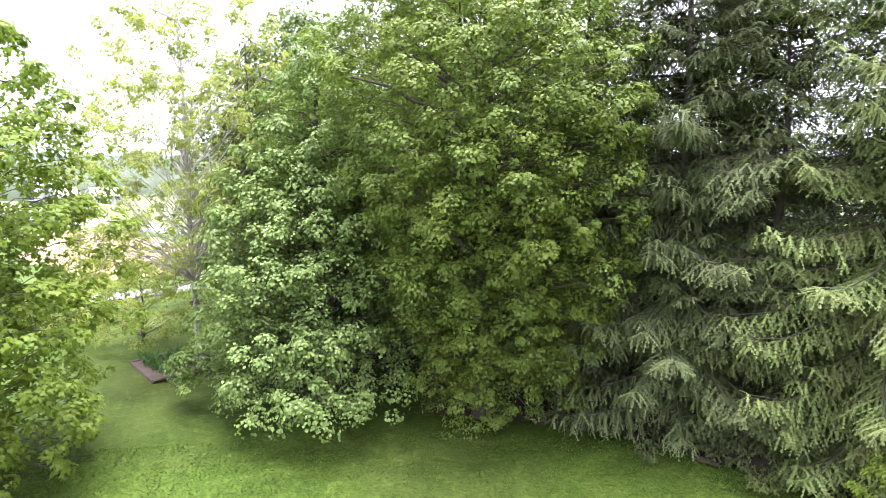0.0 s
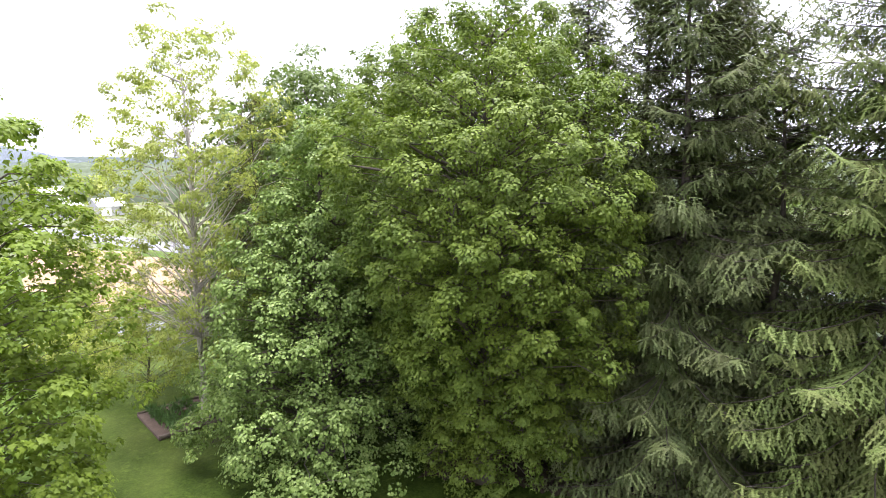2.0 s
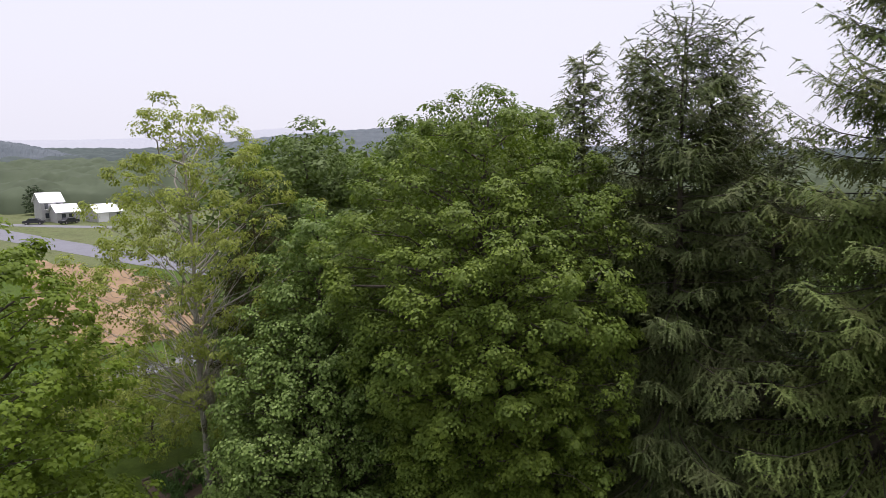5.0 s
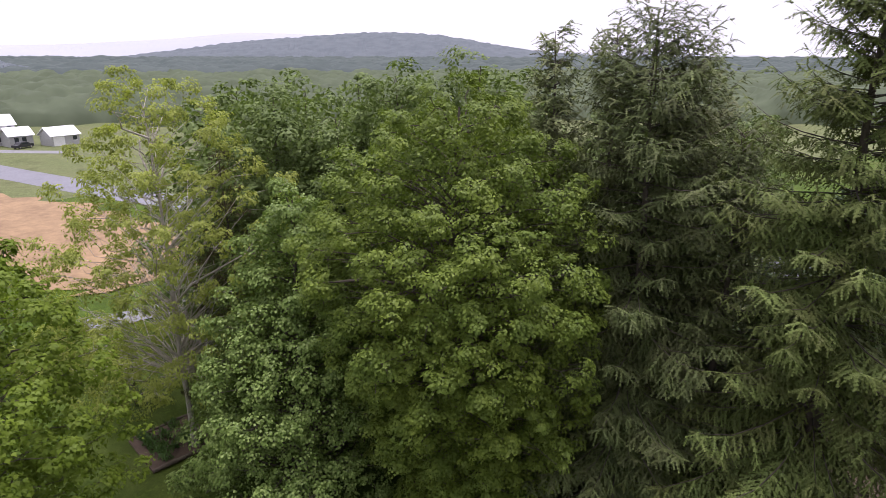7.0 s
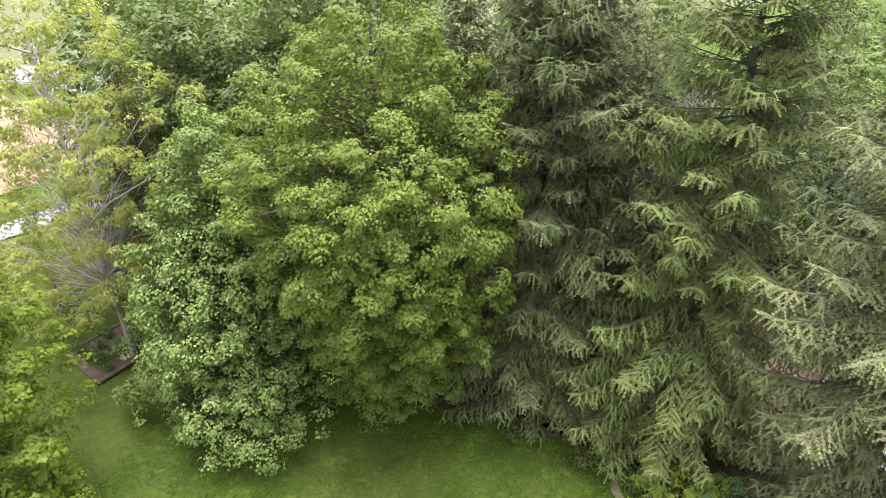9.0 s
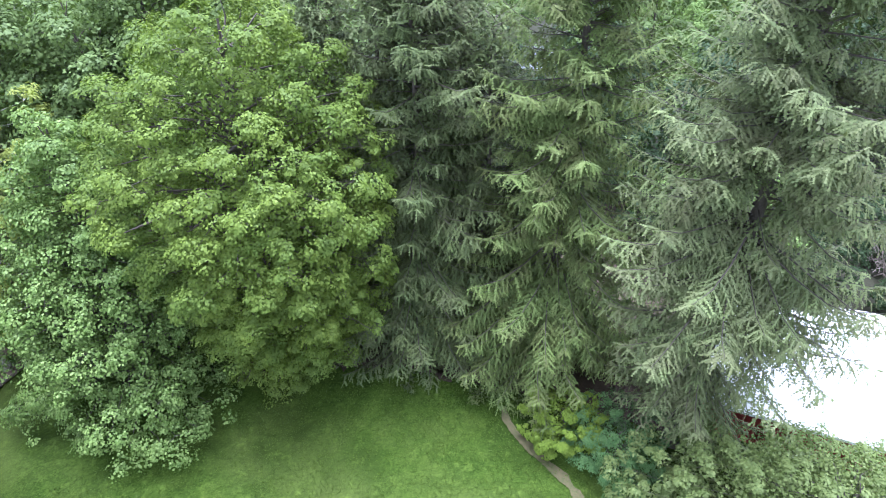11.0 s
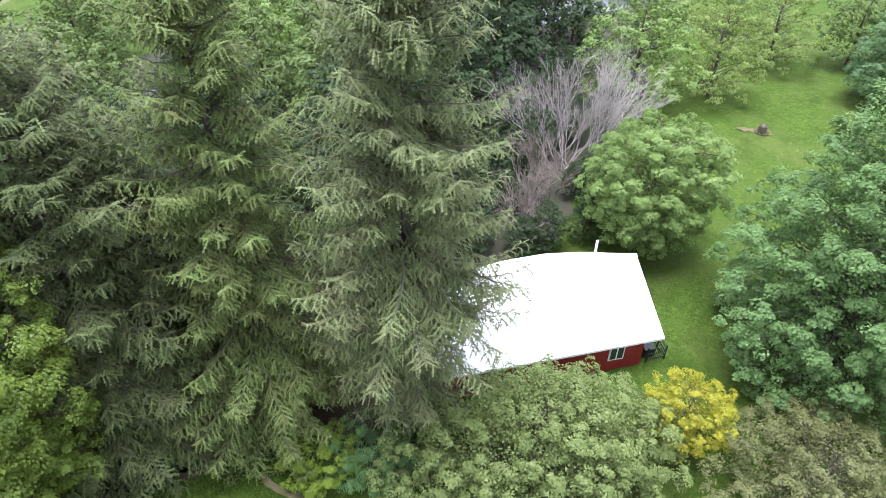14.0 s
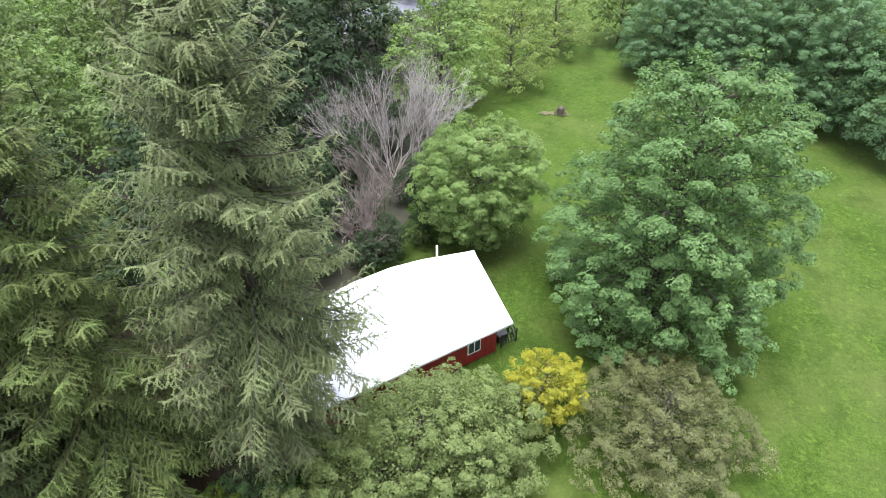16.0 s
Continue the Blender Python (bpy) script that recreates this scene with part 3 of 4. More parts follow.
# backdrop ridges; their blue-grey paleness is haze painted into the material
ridge("backdrop_hill", "wooded hill, distance haze put into its grey-green colour", 1000, [-75, -50, -40, -30, -27, -22, -16, -10, -3, 3, 8, 12, 20, 32, 60, 100], [40, 36, 20, 8, 10, 24, 44, 58, 70, 64, 42, 28, 20, 16, 14, 16], M_HILL, 1, 5.0, 400)
ridge("backdrop_spur", "wooded spur beyond the farm, haze put into its colour", 450, [-80, -50, -40, -36, -33, -30, -27, -24], [29, 29, 28, 27, 22, 14, 8, 2], M_HILL, 3, 1.6, 120)
ridge("backdrop_mountain", "mountain coloured pale blue with distance haze", 3000, [-80, -50, -40, -33, -27, -20, -14, -8, 0, 8, 30], [80, 80, 76, 70, 82, 110, 150, 140, 110, 60, 30], M_RANGE, 2, 2.0, 700)

# ---- the shed ----
def shed():
    """Local x runs along the eave towards the open end, y across the roof; the base is the near corner of that end."""
    root = tagged(new("shed"), "red wooden shed with a white metal gable roof", "shed")
    root.matrix_world = pose(28.25, 2.95, 0, 0, 0, -45)
    L, W, H, R, HALF, HB = 13.4, 6.4, 2.75, 5.15, 4.1, 2.85
    for name, b in (("front_wall", (-L, 0, 0, 0, 0.12, H)), ("back_wall", (-L, W - 0.12, 0, 0, W, HB))):
        part(name, box(bmesh.new(), *b), M_RED, root)
    for name, x in (("end_wall", -0.12), ("end_wall", -L)):
        bm = bmesh.new()
        vs = [bm.verts.new((x, y, z)) for y, z in ((0.12, 0), (W - 0.12, 0), (W - 0.12, HB), (HALF, R - 0.12), (0.12, H))]
        bm.faces.new(vs)
        ext = bmesh.ops.extrude_face_region(bm, geom=bm.faces[:])
        bmesh.ops.translate(bm, vec=(0.12, 0, 0), verts=[g for g in ext["geom"] if isinstance(g, bmesh.types.BMVert)])
        bmesh.ops.recalc_face_normals(bm, faces=bm.faces[:])
        part(name, bm, M_RED, root)
    over = 0.45
    for side in (0, 1):
        n = 36
        x0, x1 = -L - 0.3, 0.85
        step = (x1 - x0) / n
        rise = (R - H) / HALF if side == 0 else (R - HB) / (W - HALF)
        ye, ze = (-over, H + 0.06 - over * rise) if side == 0 else (W + 0.3, HB + 0.06 - 0.3 * rise)
        for k in range(n):
            bm = bmesh.new()
            xa, xb = x0 + k * step, x0 + (k + 1) * step
            prof = [(xa, 0), (xa + 0.02, 0.03), (xa + 0.05, 0.03), (xa + 0.07, 0), (xb, 0)]
            low = [bm.verts.new((x, ye, ze + z)) for x, z in prof]
            high = [bm.verts.new((x, HALF, R + 0.06 + z)) for x, z in prof]
            for i in range(len(prof) - 1):
                bm.faces.new((low[i], low[i + 1], high[i + 1], high[i]) if side == 0 else (low[i + 1], low[i], high[i], high[i + 1]))
            ext = bmesh.ops.extrude_face_region(bm, geom=bm.faces[:])
            bmesh.ops.translate(bm, vec=(0, 0, -0.03), verts=[g for g in ext["geom"] if isinstance(g, bmesh.types.BMVert)])
            part("roof_panel", bm, M_ROOF, root)
    part("fascia", box(bmesh.new(), -L - 0.3, -over - 0.05, H - 0.38, 0.85, -over, H - 0.22), M_WHITE, root, "white eave board")
    bm = bmesh.new()
    slope_front, slope_back = (R - H) / HALF, (R - HB) / (W - HALF)
    edge = [(HALF - 0.2, R + 0.1 - 0.2 * slope_front), (HALF, R + 0.115), (HALF + 0.2, R + 0.1 - 0.2 * slope_back)]
    near, far = ([bm.verts.new((x, y, z)) for y, z in edge] for x in (-L - 0.3, 0.86))
    for k in (0, 1):
        bm.faces.new((near[k], far[k], far[k + 1], near[k + 1]))
    ext = bmesh.ops.extrude_face_region(bm, geom=bm.faces[:])
    bmesh.ops.translate(bm, vec=(0, 0, -0.02), verts=[g for g in ext["geom"] if isinstance(g, bmesh.types.BMVert)])
    bmesh.ops.recalc_face_normals(bm, faces=bm.faces[:])
    part("ridge_cap", bm, M_ROOF, root)
    v, f = tubes([[((-1.7, HALF + 0.4, R - 0.6), 0.075), ((-1.7, HALF + 0.4, R + 1.2), 0.075), ((-1.7, HALF + 0.4, R + 1.21), 0.02)]], 10)
    under("vent_pipe", big_mesh("vent_pipe", v, f, M_WHITE, True), root, "white upright vent pipe")
    bm = bmesh.new()
    rear = [(0.85, 0.0), (-0.8, 0.5), (-2.4, 1.0), (-4.5, 1.35), (-7.0, 1.3), (-9.0, 1.0), (-9.0, 0.0)]
    bm.faces.new([bm.verts.new((x, HALF + y, R + 0.07 - 0.06 * y)) for x, y in rear])
    ext = bmesh.ops.extrude_face_region(bm, geom=bm.faces[:])
    bmesh.ops.translate(bm, vec=(0, 0, -0.05), verts=[g for g in ext["geom"] if isinstance(g, bmesh.types.BMVert)])
    bmesh.ops.recalc_face_normals(bm, faces=bm.faces[:])
    part("rear_roof", bm, M_ROOF, root, "sagging white rear roof")
    win = part("window", box(bmesh.new(), -2.25, -0.06, 0.85, -1.25, -0.003, 2.05, 0.01), M_WHITE, root, "white framed window")
    for x in (-2.15, -1.7):
        part("pane", box(bmesh.new(), x, -0.075, 0.97, x + 0.36, -0.062, 1.93), M_GLASSY, win, "dark glass pane")
    bracket = part("bracket", box(bmesh.new(), 0.03, -0.35, H - 0.36, 0.12, 0.0, H - 0.28), M_WHITE, root, "white bracket under the eave")
    v, f = tubes([[((0.08, 0.0, H - 0.85), 0.04), ((0.08, -0.38, H - 0.3), 0.04)], [((0.7, -0.38, H - 0.3), 0.04), ((0.35, -0.1, H - 0.75), 0.04), ((0.05, 0.05, H - 0.85), 0.04)]], 6)
    under("strut", big_mesh("strut", v, f, M_WHITE), bracket)
    for k in range(33):
        x = -L + 0.2 + k * 0.4
        part("batten", box(bmesh.new(), x, -0.022, 0.05, x + 0.045, -0.001, H - 0.12), M_RED, root)
    return root


shed()

# ---- trees before the camera ----
broadleaf("oak_tree", "large leafy green oak with boughs down to the lawn", "oak tree", (1.6, 24.0, 0), 20.0, 5.9, 0.6, "egg", M_OAK, M_BARK, 11, boughs=320, subs=12, per=58, pad=1.1, tuft=0.38, size=0.125, aspect=0.75, three=True, trunk=0.36, limbs=14, flat=0.75, rough=0.3, inner=0.16, twigs=2, droop=0.55)
broadleaf("sycamore_tree", "broad sycamore with pale undersides to its leaves", "sycamore tree", (-5.3, 26.3, 0), 15.6, 5.6, 1.2, "pyramid", M_SYC, M_BARK, 12, boughs=230, subs=9, per=44, pad=1.05, tuft=0.48, size=0.122, aspect=0.95, trunk=0.3, limbs=12, twigs=2, rough=0.3, flat=0.6)
broadleaf("sweetgum_tree", "young bright green tree with star-shaped leaves", "sweetgum tree", (-15.4, 18.6, 0), 15.7, 4.8, 0.6, "flat", M_LIME, M_BARK, 13, boughs=210, subs=8, per=30, pad=1.0, tuft=0.42, size=0.155, star=True, trunk=0.2, limbs=10, inner=0.1, rough=0.16, flat=0.7)
broadleaf("thin_tree", "sparse half-dead tree with grey limbs", "tree", (-12.0, 29.9, 0), 20.8, 6.4, 4.5, "spire", M_THIN, M_GREYBARK, 14, boughs=230, subs=9, per=28, pad=0.8, tuft=0.36, size=0.15, aspect=0.6, inner=0.0, trunk=0.17, limbs=16, rough=0.5, lean=(-0.3, 0.0), steep=0.8, fork=0.24, crook=0.4, tip=0.88, flat=1.0, droop=0.1, twigs=5)
broadleaf("cedar_tree", "rusty brown cedar behind the thin tree", "cedar tree", (-9.4, 31.0, 0), 17.0, 2.6, 3.0, "pyramid", M_RUST, M_BARK, 15, boughs=90, subs=7, per=16, pad=0.7, tuft=0.3, size=0.15, aspect=0.3, trunk=0.14, limbs=6, twigs=1)
spruce("spruce_tree", "narrow dark spruce behind the oak", (5.9, 26.6, 0), 21.2, 3.5, 1.0, 21, gap=0.2, width=0.075, teeth=3)
spruce("spruce_tree", "tall grey-green spruce with drooping twigs", (8.8, 23.2, 0), 21.8, 5.6, 0.8, 22, taper=0.42, leaf=M_GREY, bare=0.35)
spruce("spruce_tree", "slender spruce crowded against its neighbour", (7.9, 25.2, 0), 21.3, 3.2, 3.0, 26, gap=0.2, width=0.075, teeth=3, bare=0.3)
spruce("spruce_tree", "dark spruce in the back of the row", (10.4, 24.6, 0), 20.6, 4.2, 2.5, 27, gap=0.2, width=0.075, teeth=3, bare=0.35, taper=0.5)
spruce("spruce_tree", "shorter dark spruce filling the row", (12.3, 22.9, 0), 17.6, 4.4, 0.8, 28, gap=0.19, width=0.072, teeth=3, taper=0.45, bare=0.2, leaf=M_GREY)
spruce("spruce_tree", "very tall olive spruce with hanging boughs", (14.4, 19.4, 0), 25.5, 6.6, 0.8, 23, taper=0.56, leaf=M_OLIVE, bare=0.2)
spruce("spruce_tree", "huge broad spruce overhanging the shed roof", (17.3, 12.2, 0), 27.5, 7.2, 3.2, 24, taper=0.56, skirt=0.34)
spruce("spruce_tree", "smaller dark spruce in the back row", (13.4, 28.6, 0), 19.6, 4.4, 1.0, 25, gap=0.22, width=0.08, teeth=3, taper=0.45, bare=0.2)
apple = broadleaf("apple_tree", "wide pale green apple tree beside the shed", "apple tree", (18.2, 5.3, 0), 6.2, 4.8, 0.3, "dome", M_APPLE, M_BARK, 31, boughs=190, subs=8, per=48, pad=0.95, tuft=0.32, size=0.125, aspect=0.75, three=True, trunk=0.15, limbs=9, flat=0.7, rough=0.25, stretch=(1.65, 1.0), inner=0.2, twigs=2)
apple.rotation_euler = (0, 0, radians(-48))
broadleaf("golden_shrub", "golden yellow shrub at the shed corner", "shrub", (23.7, -0.4, 0), 5.2, 2.15, 0.1, "ball", M_GOLD, M_BARK, 32, boughs=120, subs=8, per=36, pad=0.45, tuft=0.17, size=0.08, aspect=0.75, three=True, trunk=0.06, limbs=5, rough=0.35)
broadleaf("crabapple_tree", "bronze and olive crabapple tree on the lawn", "crabapple tree", (23.4, -6.9, 0), 4.8, 5.0, 0.3, "dome", M_BRONZE, M_BARK, 33, boughs=130, subs=8, per=40, pad=0.9, tuft=0.3, size=0.115, aspect=0.7, three=True, trunk=0.14, limbs=9, rough=0.3)
broadleaf("maple_tree", "large blue-green maple standing on the lawn", "maple tree", (34.4, -7.1, 0), 18.4, 7.5, 0.6, "loaf", M_MAPLE, M_BARK, 34, boughs=280, subs=9, per=58, pad=1.25, tuft=0.42, size=0.165, aspect=0.75, three=True, trunk=0.38, limbs=14, inner=0.2)
broadleaf("garden_tree", "rounded bright green garden tree behind the shed", "tree", (39.8, 6.6, 0), 10.8, 4.8, 0.9, "ball", M_ROUND, M_BARK, 35, boughs=190, subs=9, per=56, pad=0.85, tuft=0.36, size=0.14, aspect=0.75, three=True, trunk=0.2, flat=0.65, limbs=9)
broadleaf("yellow_green_shrub", "low yellow-green shrub beside the path", "shrub", (12.5, 14.5, 0), 2.8, 2.0, 0.1, "ball", M_CHART, M_BARK, 36, boughs=40, subs=8, per=40, pad=0.5, tuft=0.2, size=0.12, trunk=0.05, limbs=4)
broadleaf("yew_shrub", "low dark evergreen shrub under the spruce", "shrub", (14.1, 12.4, 0), 3.1, 2.6, 0.1, "ball", M_YEW, M_BARK, 37, boughs=50, subs=8, per=38, pad=0.6, tuft=0.22, size=0.13, aspect=0.3, trunk=0.05, limbs=4)

# ---- woods behind ----
def woodland(k, h, r, shape, leaf, boughs, per, size, label, three=True):
    return broadleaf("woodland_tree", label, "tree", (0, 0, -200), h, r, 0.1 * h, shape, leaf, M_BARK, 50 + k, boughs=boughs, subs=7, per=per, pad=0.09 * h, tuft=0.035 * h, size=size, trunk=0.22, limbs=5, group="woodland trees", inner=0.15, twigs=0, three=three, aspect=0.8 if three else 0.5)


NEAR = woodland(6, 19, 5.0, "full", M_WOODS, 160, 44, 0.2, "leafy green tree crowding behind the garden trees")
WOOD = [woodland(0, 18, 5.2, "full", M_WOODS, 75, 12, 0.4, "leafy green woodland tree"), woodland(1, 16, 5.6, "full", M_WOODS, 70, 12, 0.4, "broad green woodland tree"),
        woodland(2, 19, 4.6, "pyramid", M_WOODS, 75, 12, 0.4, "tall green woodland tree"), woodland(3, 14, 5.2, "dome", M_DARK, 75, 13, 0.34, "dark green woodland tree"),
        woodland(4, 12, 5.8, "dome", M_ROUND, 90, 16, 0.28, "spreading bright green tree"), woodland(5, 9, 5.2, "dome", M_PALE, 75, 16, 0.24, "thin yellow-green tree on the lawn edge", False), NEAR,
        woodland(7, 16, 6.0, "loaf", M_DEEP, 150, 44, 0.22, "dense deep green tree at the lawn edge")]
PLACES = [(3.5, 34, 6, 1.13), (-4, 33.5, 6, 0.98), (-0.8, 36, 6, 1.1), (-7.5, 34.5, 6, 1.04), (-3, 41, 2, 1.0), (6, 41, 0, 1.05), (-14, 44, 0, 1.04), (-8, 49, 1, 1.2), (0, 52, 1, 1.2), (9, 52, 0, 1.05), (-15, 56, 0, 1.08), (-5, 62, 0, 1.1), (-13, 68, 1, 1.2),
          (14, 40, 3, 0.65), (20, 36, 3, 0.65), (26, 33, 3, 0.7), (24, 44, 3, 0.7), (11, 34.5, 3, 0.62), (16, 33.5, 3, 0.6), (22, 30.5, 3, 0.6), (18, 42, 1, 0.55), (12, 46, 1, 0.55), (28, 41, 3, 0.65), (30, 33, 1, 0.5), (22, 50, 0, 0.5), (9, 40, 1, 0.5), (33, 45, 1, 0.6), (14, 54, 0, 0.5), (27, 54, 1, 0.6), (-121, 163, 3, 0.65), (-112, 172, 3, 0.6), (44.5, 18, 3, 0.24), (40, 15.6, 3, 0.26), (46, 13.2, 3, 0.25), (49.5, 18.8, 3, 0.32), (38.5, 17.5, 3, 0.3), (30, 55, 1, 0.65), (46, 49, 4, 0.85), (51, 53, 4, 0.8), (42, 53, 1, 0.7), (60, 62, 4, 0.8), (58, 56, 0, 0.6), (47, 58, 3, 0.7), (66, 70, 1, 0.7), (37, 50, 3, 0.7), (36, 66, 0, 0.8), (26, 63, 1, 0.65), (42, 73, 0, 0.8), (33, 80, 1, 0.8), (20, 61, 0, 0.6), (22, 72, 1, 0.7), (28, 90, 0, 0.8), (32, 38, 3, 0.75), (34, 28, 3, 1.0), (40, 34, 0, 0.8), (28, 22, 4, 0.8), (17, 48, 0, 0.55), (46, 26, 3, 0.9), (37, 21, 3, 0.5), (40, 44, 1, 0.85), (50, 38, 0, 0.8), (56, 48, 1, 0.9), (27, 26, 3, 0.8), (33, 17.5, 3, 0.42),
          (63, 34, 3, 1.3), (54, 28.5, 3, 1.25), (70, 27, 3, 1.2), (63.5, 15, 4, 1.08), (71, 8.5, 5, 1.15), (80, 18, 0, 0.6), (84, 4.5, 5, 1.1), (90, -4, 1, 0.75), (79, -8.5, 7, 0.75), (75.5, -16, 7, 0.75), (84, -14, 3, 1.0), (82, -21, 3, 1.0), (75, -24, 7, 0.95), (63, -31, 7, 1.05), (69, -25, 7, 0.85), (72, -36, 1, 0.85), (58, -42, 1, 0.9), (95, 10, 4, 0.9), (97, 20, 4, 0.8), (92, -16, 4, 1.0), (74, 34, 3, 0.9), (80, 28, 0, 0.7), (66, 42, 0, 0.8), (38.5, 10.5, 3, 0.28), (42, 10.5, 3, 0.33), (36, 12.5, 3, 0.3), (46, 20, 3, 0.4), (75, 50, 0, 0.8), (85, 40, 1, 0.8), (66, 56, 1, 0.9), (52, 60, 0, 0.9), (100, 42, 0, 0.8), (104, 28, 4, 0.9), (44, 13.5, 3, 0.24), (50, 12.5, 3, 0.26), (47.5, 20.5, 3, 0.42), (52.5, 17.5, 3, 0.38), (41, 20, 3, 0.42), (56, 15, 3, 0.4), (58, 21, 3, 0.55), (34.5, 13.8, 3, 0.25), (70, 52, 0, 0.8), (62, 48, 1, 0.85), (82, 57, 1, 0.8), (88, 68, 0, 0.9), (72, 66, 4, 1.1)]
rw = np.random.default_rng(5)
for x, y, k, s in PLACES:
    o = copy_thing(WOOD[k], pose(x, y, -0.05, 0, 0, rw.uniform(0, 360)))
    o.scale = (s * rw.uniform(0.92, 1.12), s * rw.uniform(0.92, 1.12), s)
for o in WOOD:
    for c in (*o.children, o):
        bpy.data.objects.remove(c)


def canopy(name, label, material, seed, r0, r1, b0, b1, step, cell, tall, swell, edge):
    """Woods so far off that no tree can be picked out: one sheet of rounded crowns of uneven height, closed down to the ground at its edge."""
    rng = np.random.default_rng(seed)
    nr, nb = int((r1 - r0) / step), int(radians(b1 - b0) * (r0 + r1) / 2 / step)
    r = np.linspace(r0, r1, nr)[:, None] + np.zeros((1, nb))
    b = np.radians(np.linspace(b0, b1, nb))[None] + 0 * r
    r = r + 9 * np.sin(b * 23) + 5 * np.sin(b * 57 + 1)
    x, y = np.sin(b) * r, np.cos(b) * r
    reach = int(2 * (r1 + 40) / cell) + 4
    jx, jy, hh = rng.uniform(0.1, 0.9, (reach, reach)), rng.uniform(0.1, 0.9, (reach, reach)), rng.uniform(0.55, 1.1, (reach, reach))
    u, w = x / cell + reach / 2, y / cell + reach / 2
    iu, iw = np.floor(u).astype(int), np.floor(w).astype(int)
    z = np.zeros_like(x)
    for du in (-1, 0, 1):
        for dw in (-1, 0, 1):
            p, q = np.clip(iu + du, 0, reach - 1), np.clip(iw + dw, 0, reach - 1)
            d2 = (u - p - jx[p, q]) ** 2 + (w - q - jy[p, q]) ** 2
            z = np.maximum(z, hh[p, q] * tall * (0.62 + 0.38 * np.sqrt(np.clip(1 - d2 / 0.9, 0, 1))))
    z = z + rng.normal(size=z.shape) * 0.035 * tall + swell * (r - r0) / (r1 - r0)
    z *= np.clip((r - r[:1]) / edge, 0, 1) ** 0.5
    z[0] = -0.5
    v = np.stack([x, y, z], -1).reshape(-1, 3)
    i = (np.arange(len(r) - 1)[:, None] * nb + np.arange(nb - 1)[None]).ravel()
    f = np.stack([i, i + 1, i + nb + 1, i + nb], 1)
    return tagged(new(name, big_mesh(name, v, f, material, True)), label, "woods", kind="stuff")


# both sheets carry their haze as colour, stronger in the valley
canopy("far_woods", "green woods beyond the farm houses, paled in colour for haze", M_FARWOOD, 7, 222, 430, -75, 60, 2.2, 7.0, 10.0, 3.0, 14.0)
canopy("valley_woods", "woods filling the valley, coloured blue-grey for haze", M_VALLEY, 8, 430, 1000, -75, 60, 5.0, 11.0, 13.0, 9.0, 60.0)


# ---- farm houses by the road ----
def gable_house(name, label, cat, at, turn, L, W, H, R, windows, door=None):
    root = tagged(new(name), label, cat)
    root.matrix_world = pose(*at, 0, 0, turn)
    part("wall", box(bmesh.new(), -L / 2, -W / 2, 0, L / 2, W / 2, H), M_SIDING, root)
    for x in (-L / 2, L / 2 - 0.15):
        bm = bmesh.new()
        bm.faces.new([bm.verts.new((x, y, z)) for y, z in ((-W / 2, H), (W / 2, H), (0, R - 0.15))])
        ext = bmesh.ops.extrude_face_region(bm, geom=bm.faces[:])
        bmesh.ops.translate(bm, vec=(0.15, 0, 0), verts=[g for g in ext["geom"] if isinstance(g, bmesh.types.BMVert)])
        bmesh.ops.recalc_face_normals(bm, faces=bm.faces[:])
        part("gable", bm, M_SIDING, root)
    rise = (R - H) / (W / 2)
    for s in (-1, 1):
        bm = bmesh.new()
        ye = s * (W / 2 + 0.4)
        ze = H - 0.4 * rise + 0.05
        q = [(-L / 2 - 0.4, ye, ze), (L / 2 + 0.4, ye, ze), (L / 2 + 0.4, 0, R + 0.05), (-L / 2 - 0.4, 0, R + 0.05)]
        bm.faces.new([bm.verts.new(p) for p in (q if s < 0 else q[::-1])])
        ext = bmesh.ops.extrude_face_region(bm, geom=bm.faces[:])
        bmesh.ops.translate(bm, vec=(0, 0, 0.12), verts=[g for g in ext["geom"] if isinstance(g, bmesh.types.BMVert)])
        bmesh.ops.recalc_face_normals(bm, faces=bm.faces[:])
        part("roof", bm, M_ROOF, root, "white metal roof slope")
    for x, z, w, h in windows:
        win = part("window", box(bmesh.new(), x - w / 2, -W / 2 - 0.06, z, x + w / 2, -W / 2 - 0.003, z + h), M_GLASSY, root, "dark window pane")
        part("sill", box(bmesh.new(), x - w / 2 - 0.12, -W / 2 - 0.09, z - 0.12, x + w / 2 + 0.12, -W / 2 - 0.062, z), M_WHITE, win, "white window sill")
    if door:
        part("door", box(bmesh.new(), door - 1.3, -W / 2 - 0.05, 0, door + 1.3, -W / 2 - 0.003, 2.2), M_WHITE, root, "white garage door")
    return root


gable_house("garage", "pale siding garage with a white metal roof", "garage", (-85, 157, 0), 56, 6.6, 5.2, 2.5, 4.2, [(2.2, 1.1, 0.9, 1.0)], -1.6)
gable_house("farmhouse", "pale farmhouse wing with a light roof", "house", (-93.6, 154.6, 0), 50, 5, 5, 2.7, 4.3, [(-1.0, 0.9, 0.9, 1.3), (0.6, 0.9, 0.9, 1.3)])
gable_house("farmhouse", "two-storey pale farmhouse with a light roof", "house", (-98.5, 156.5, 0), 50, 5, 5, 5.0, 7.0, [(-1.3, 0.9, 0.8, 1.3), (1.3, 0.9, 0.8, 1.3), (-1.3, 3.2, 0.8, 1.3), (1.3, 3.2, 0.8, 1.3)])
strip("farm_drive", [(-141, 160), (-111, 149), (-89, 144.5), (-75, 143)], 4.0, 0.05, M_GRAVEL, "pale gravel drive before the farm houses", "driveway")


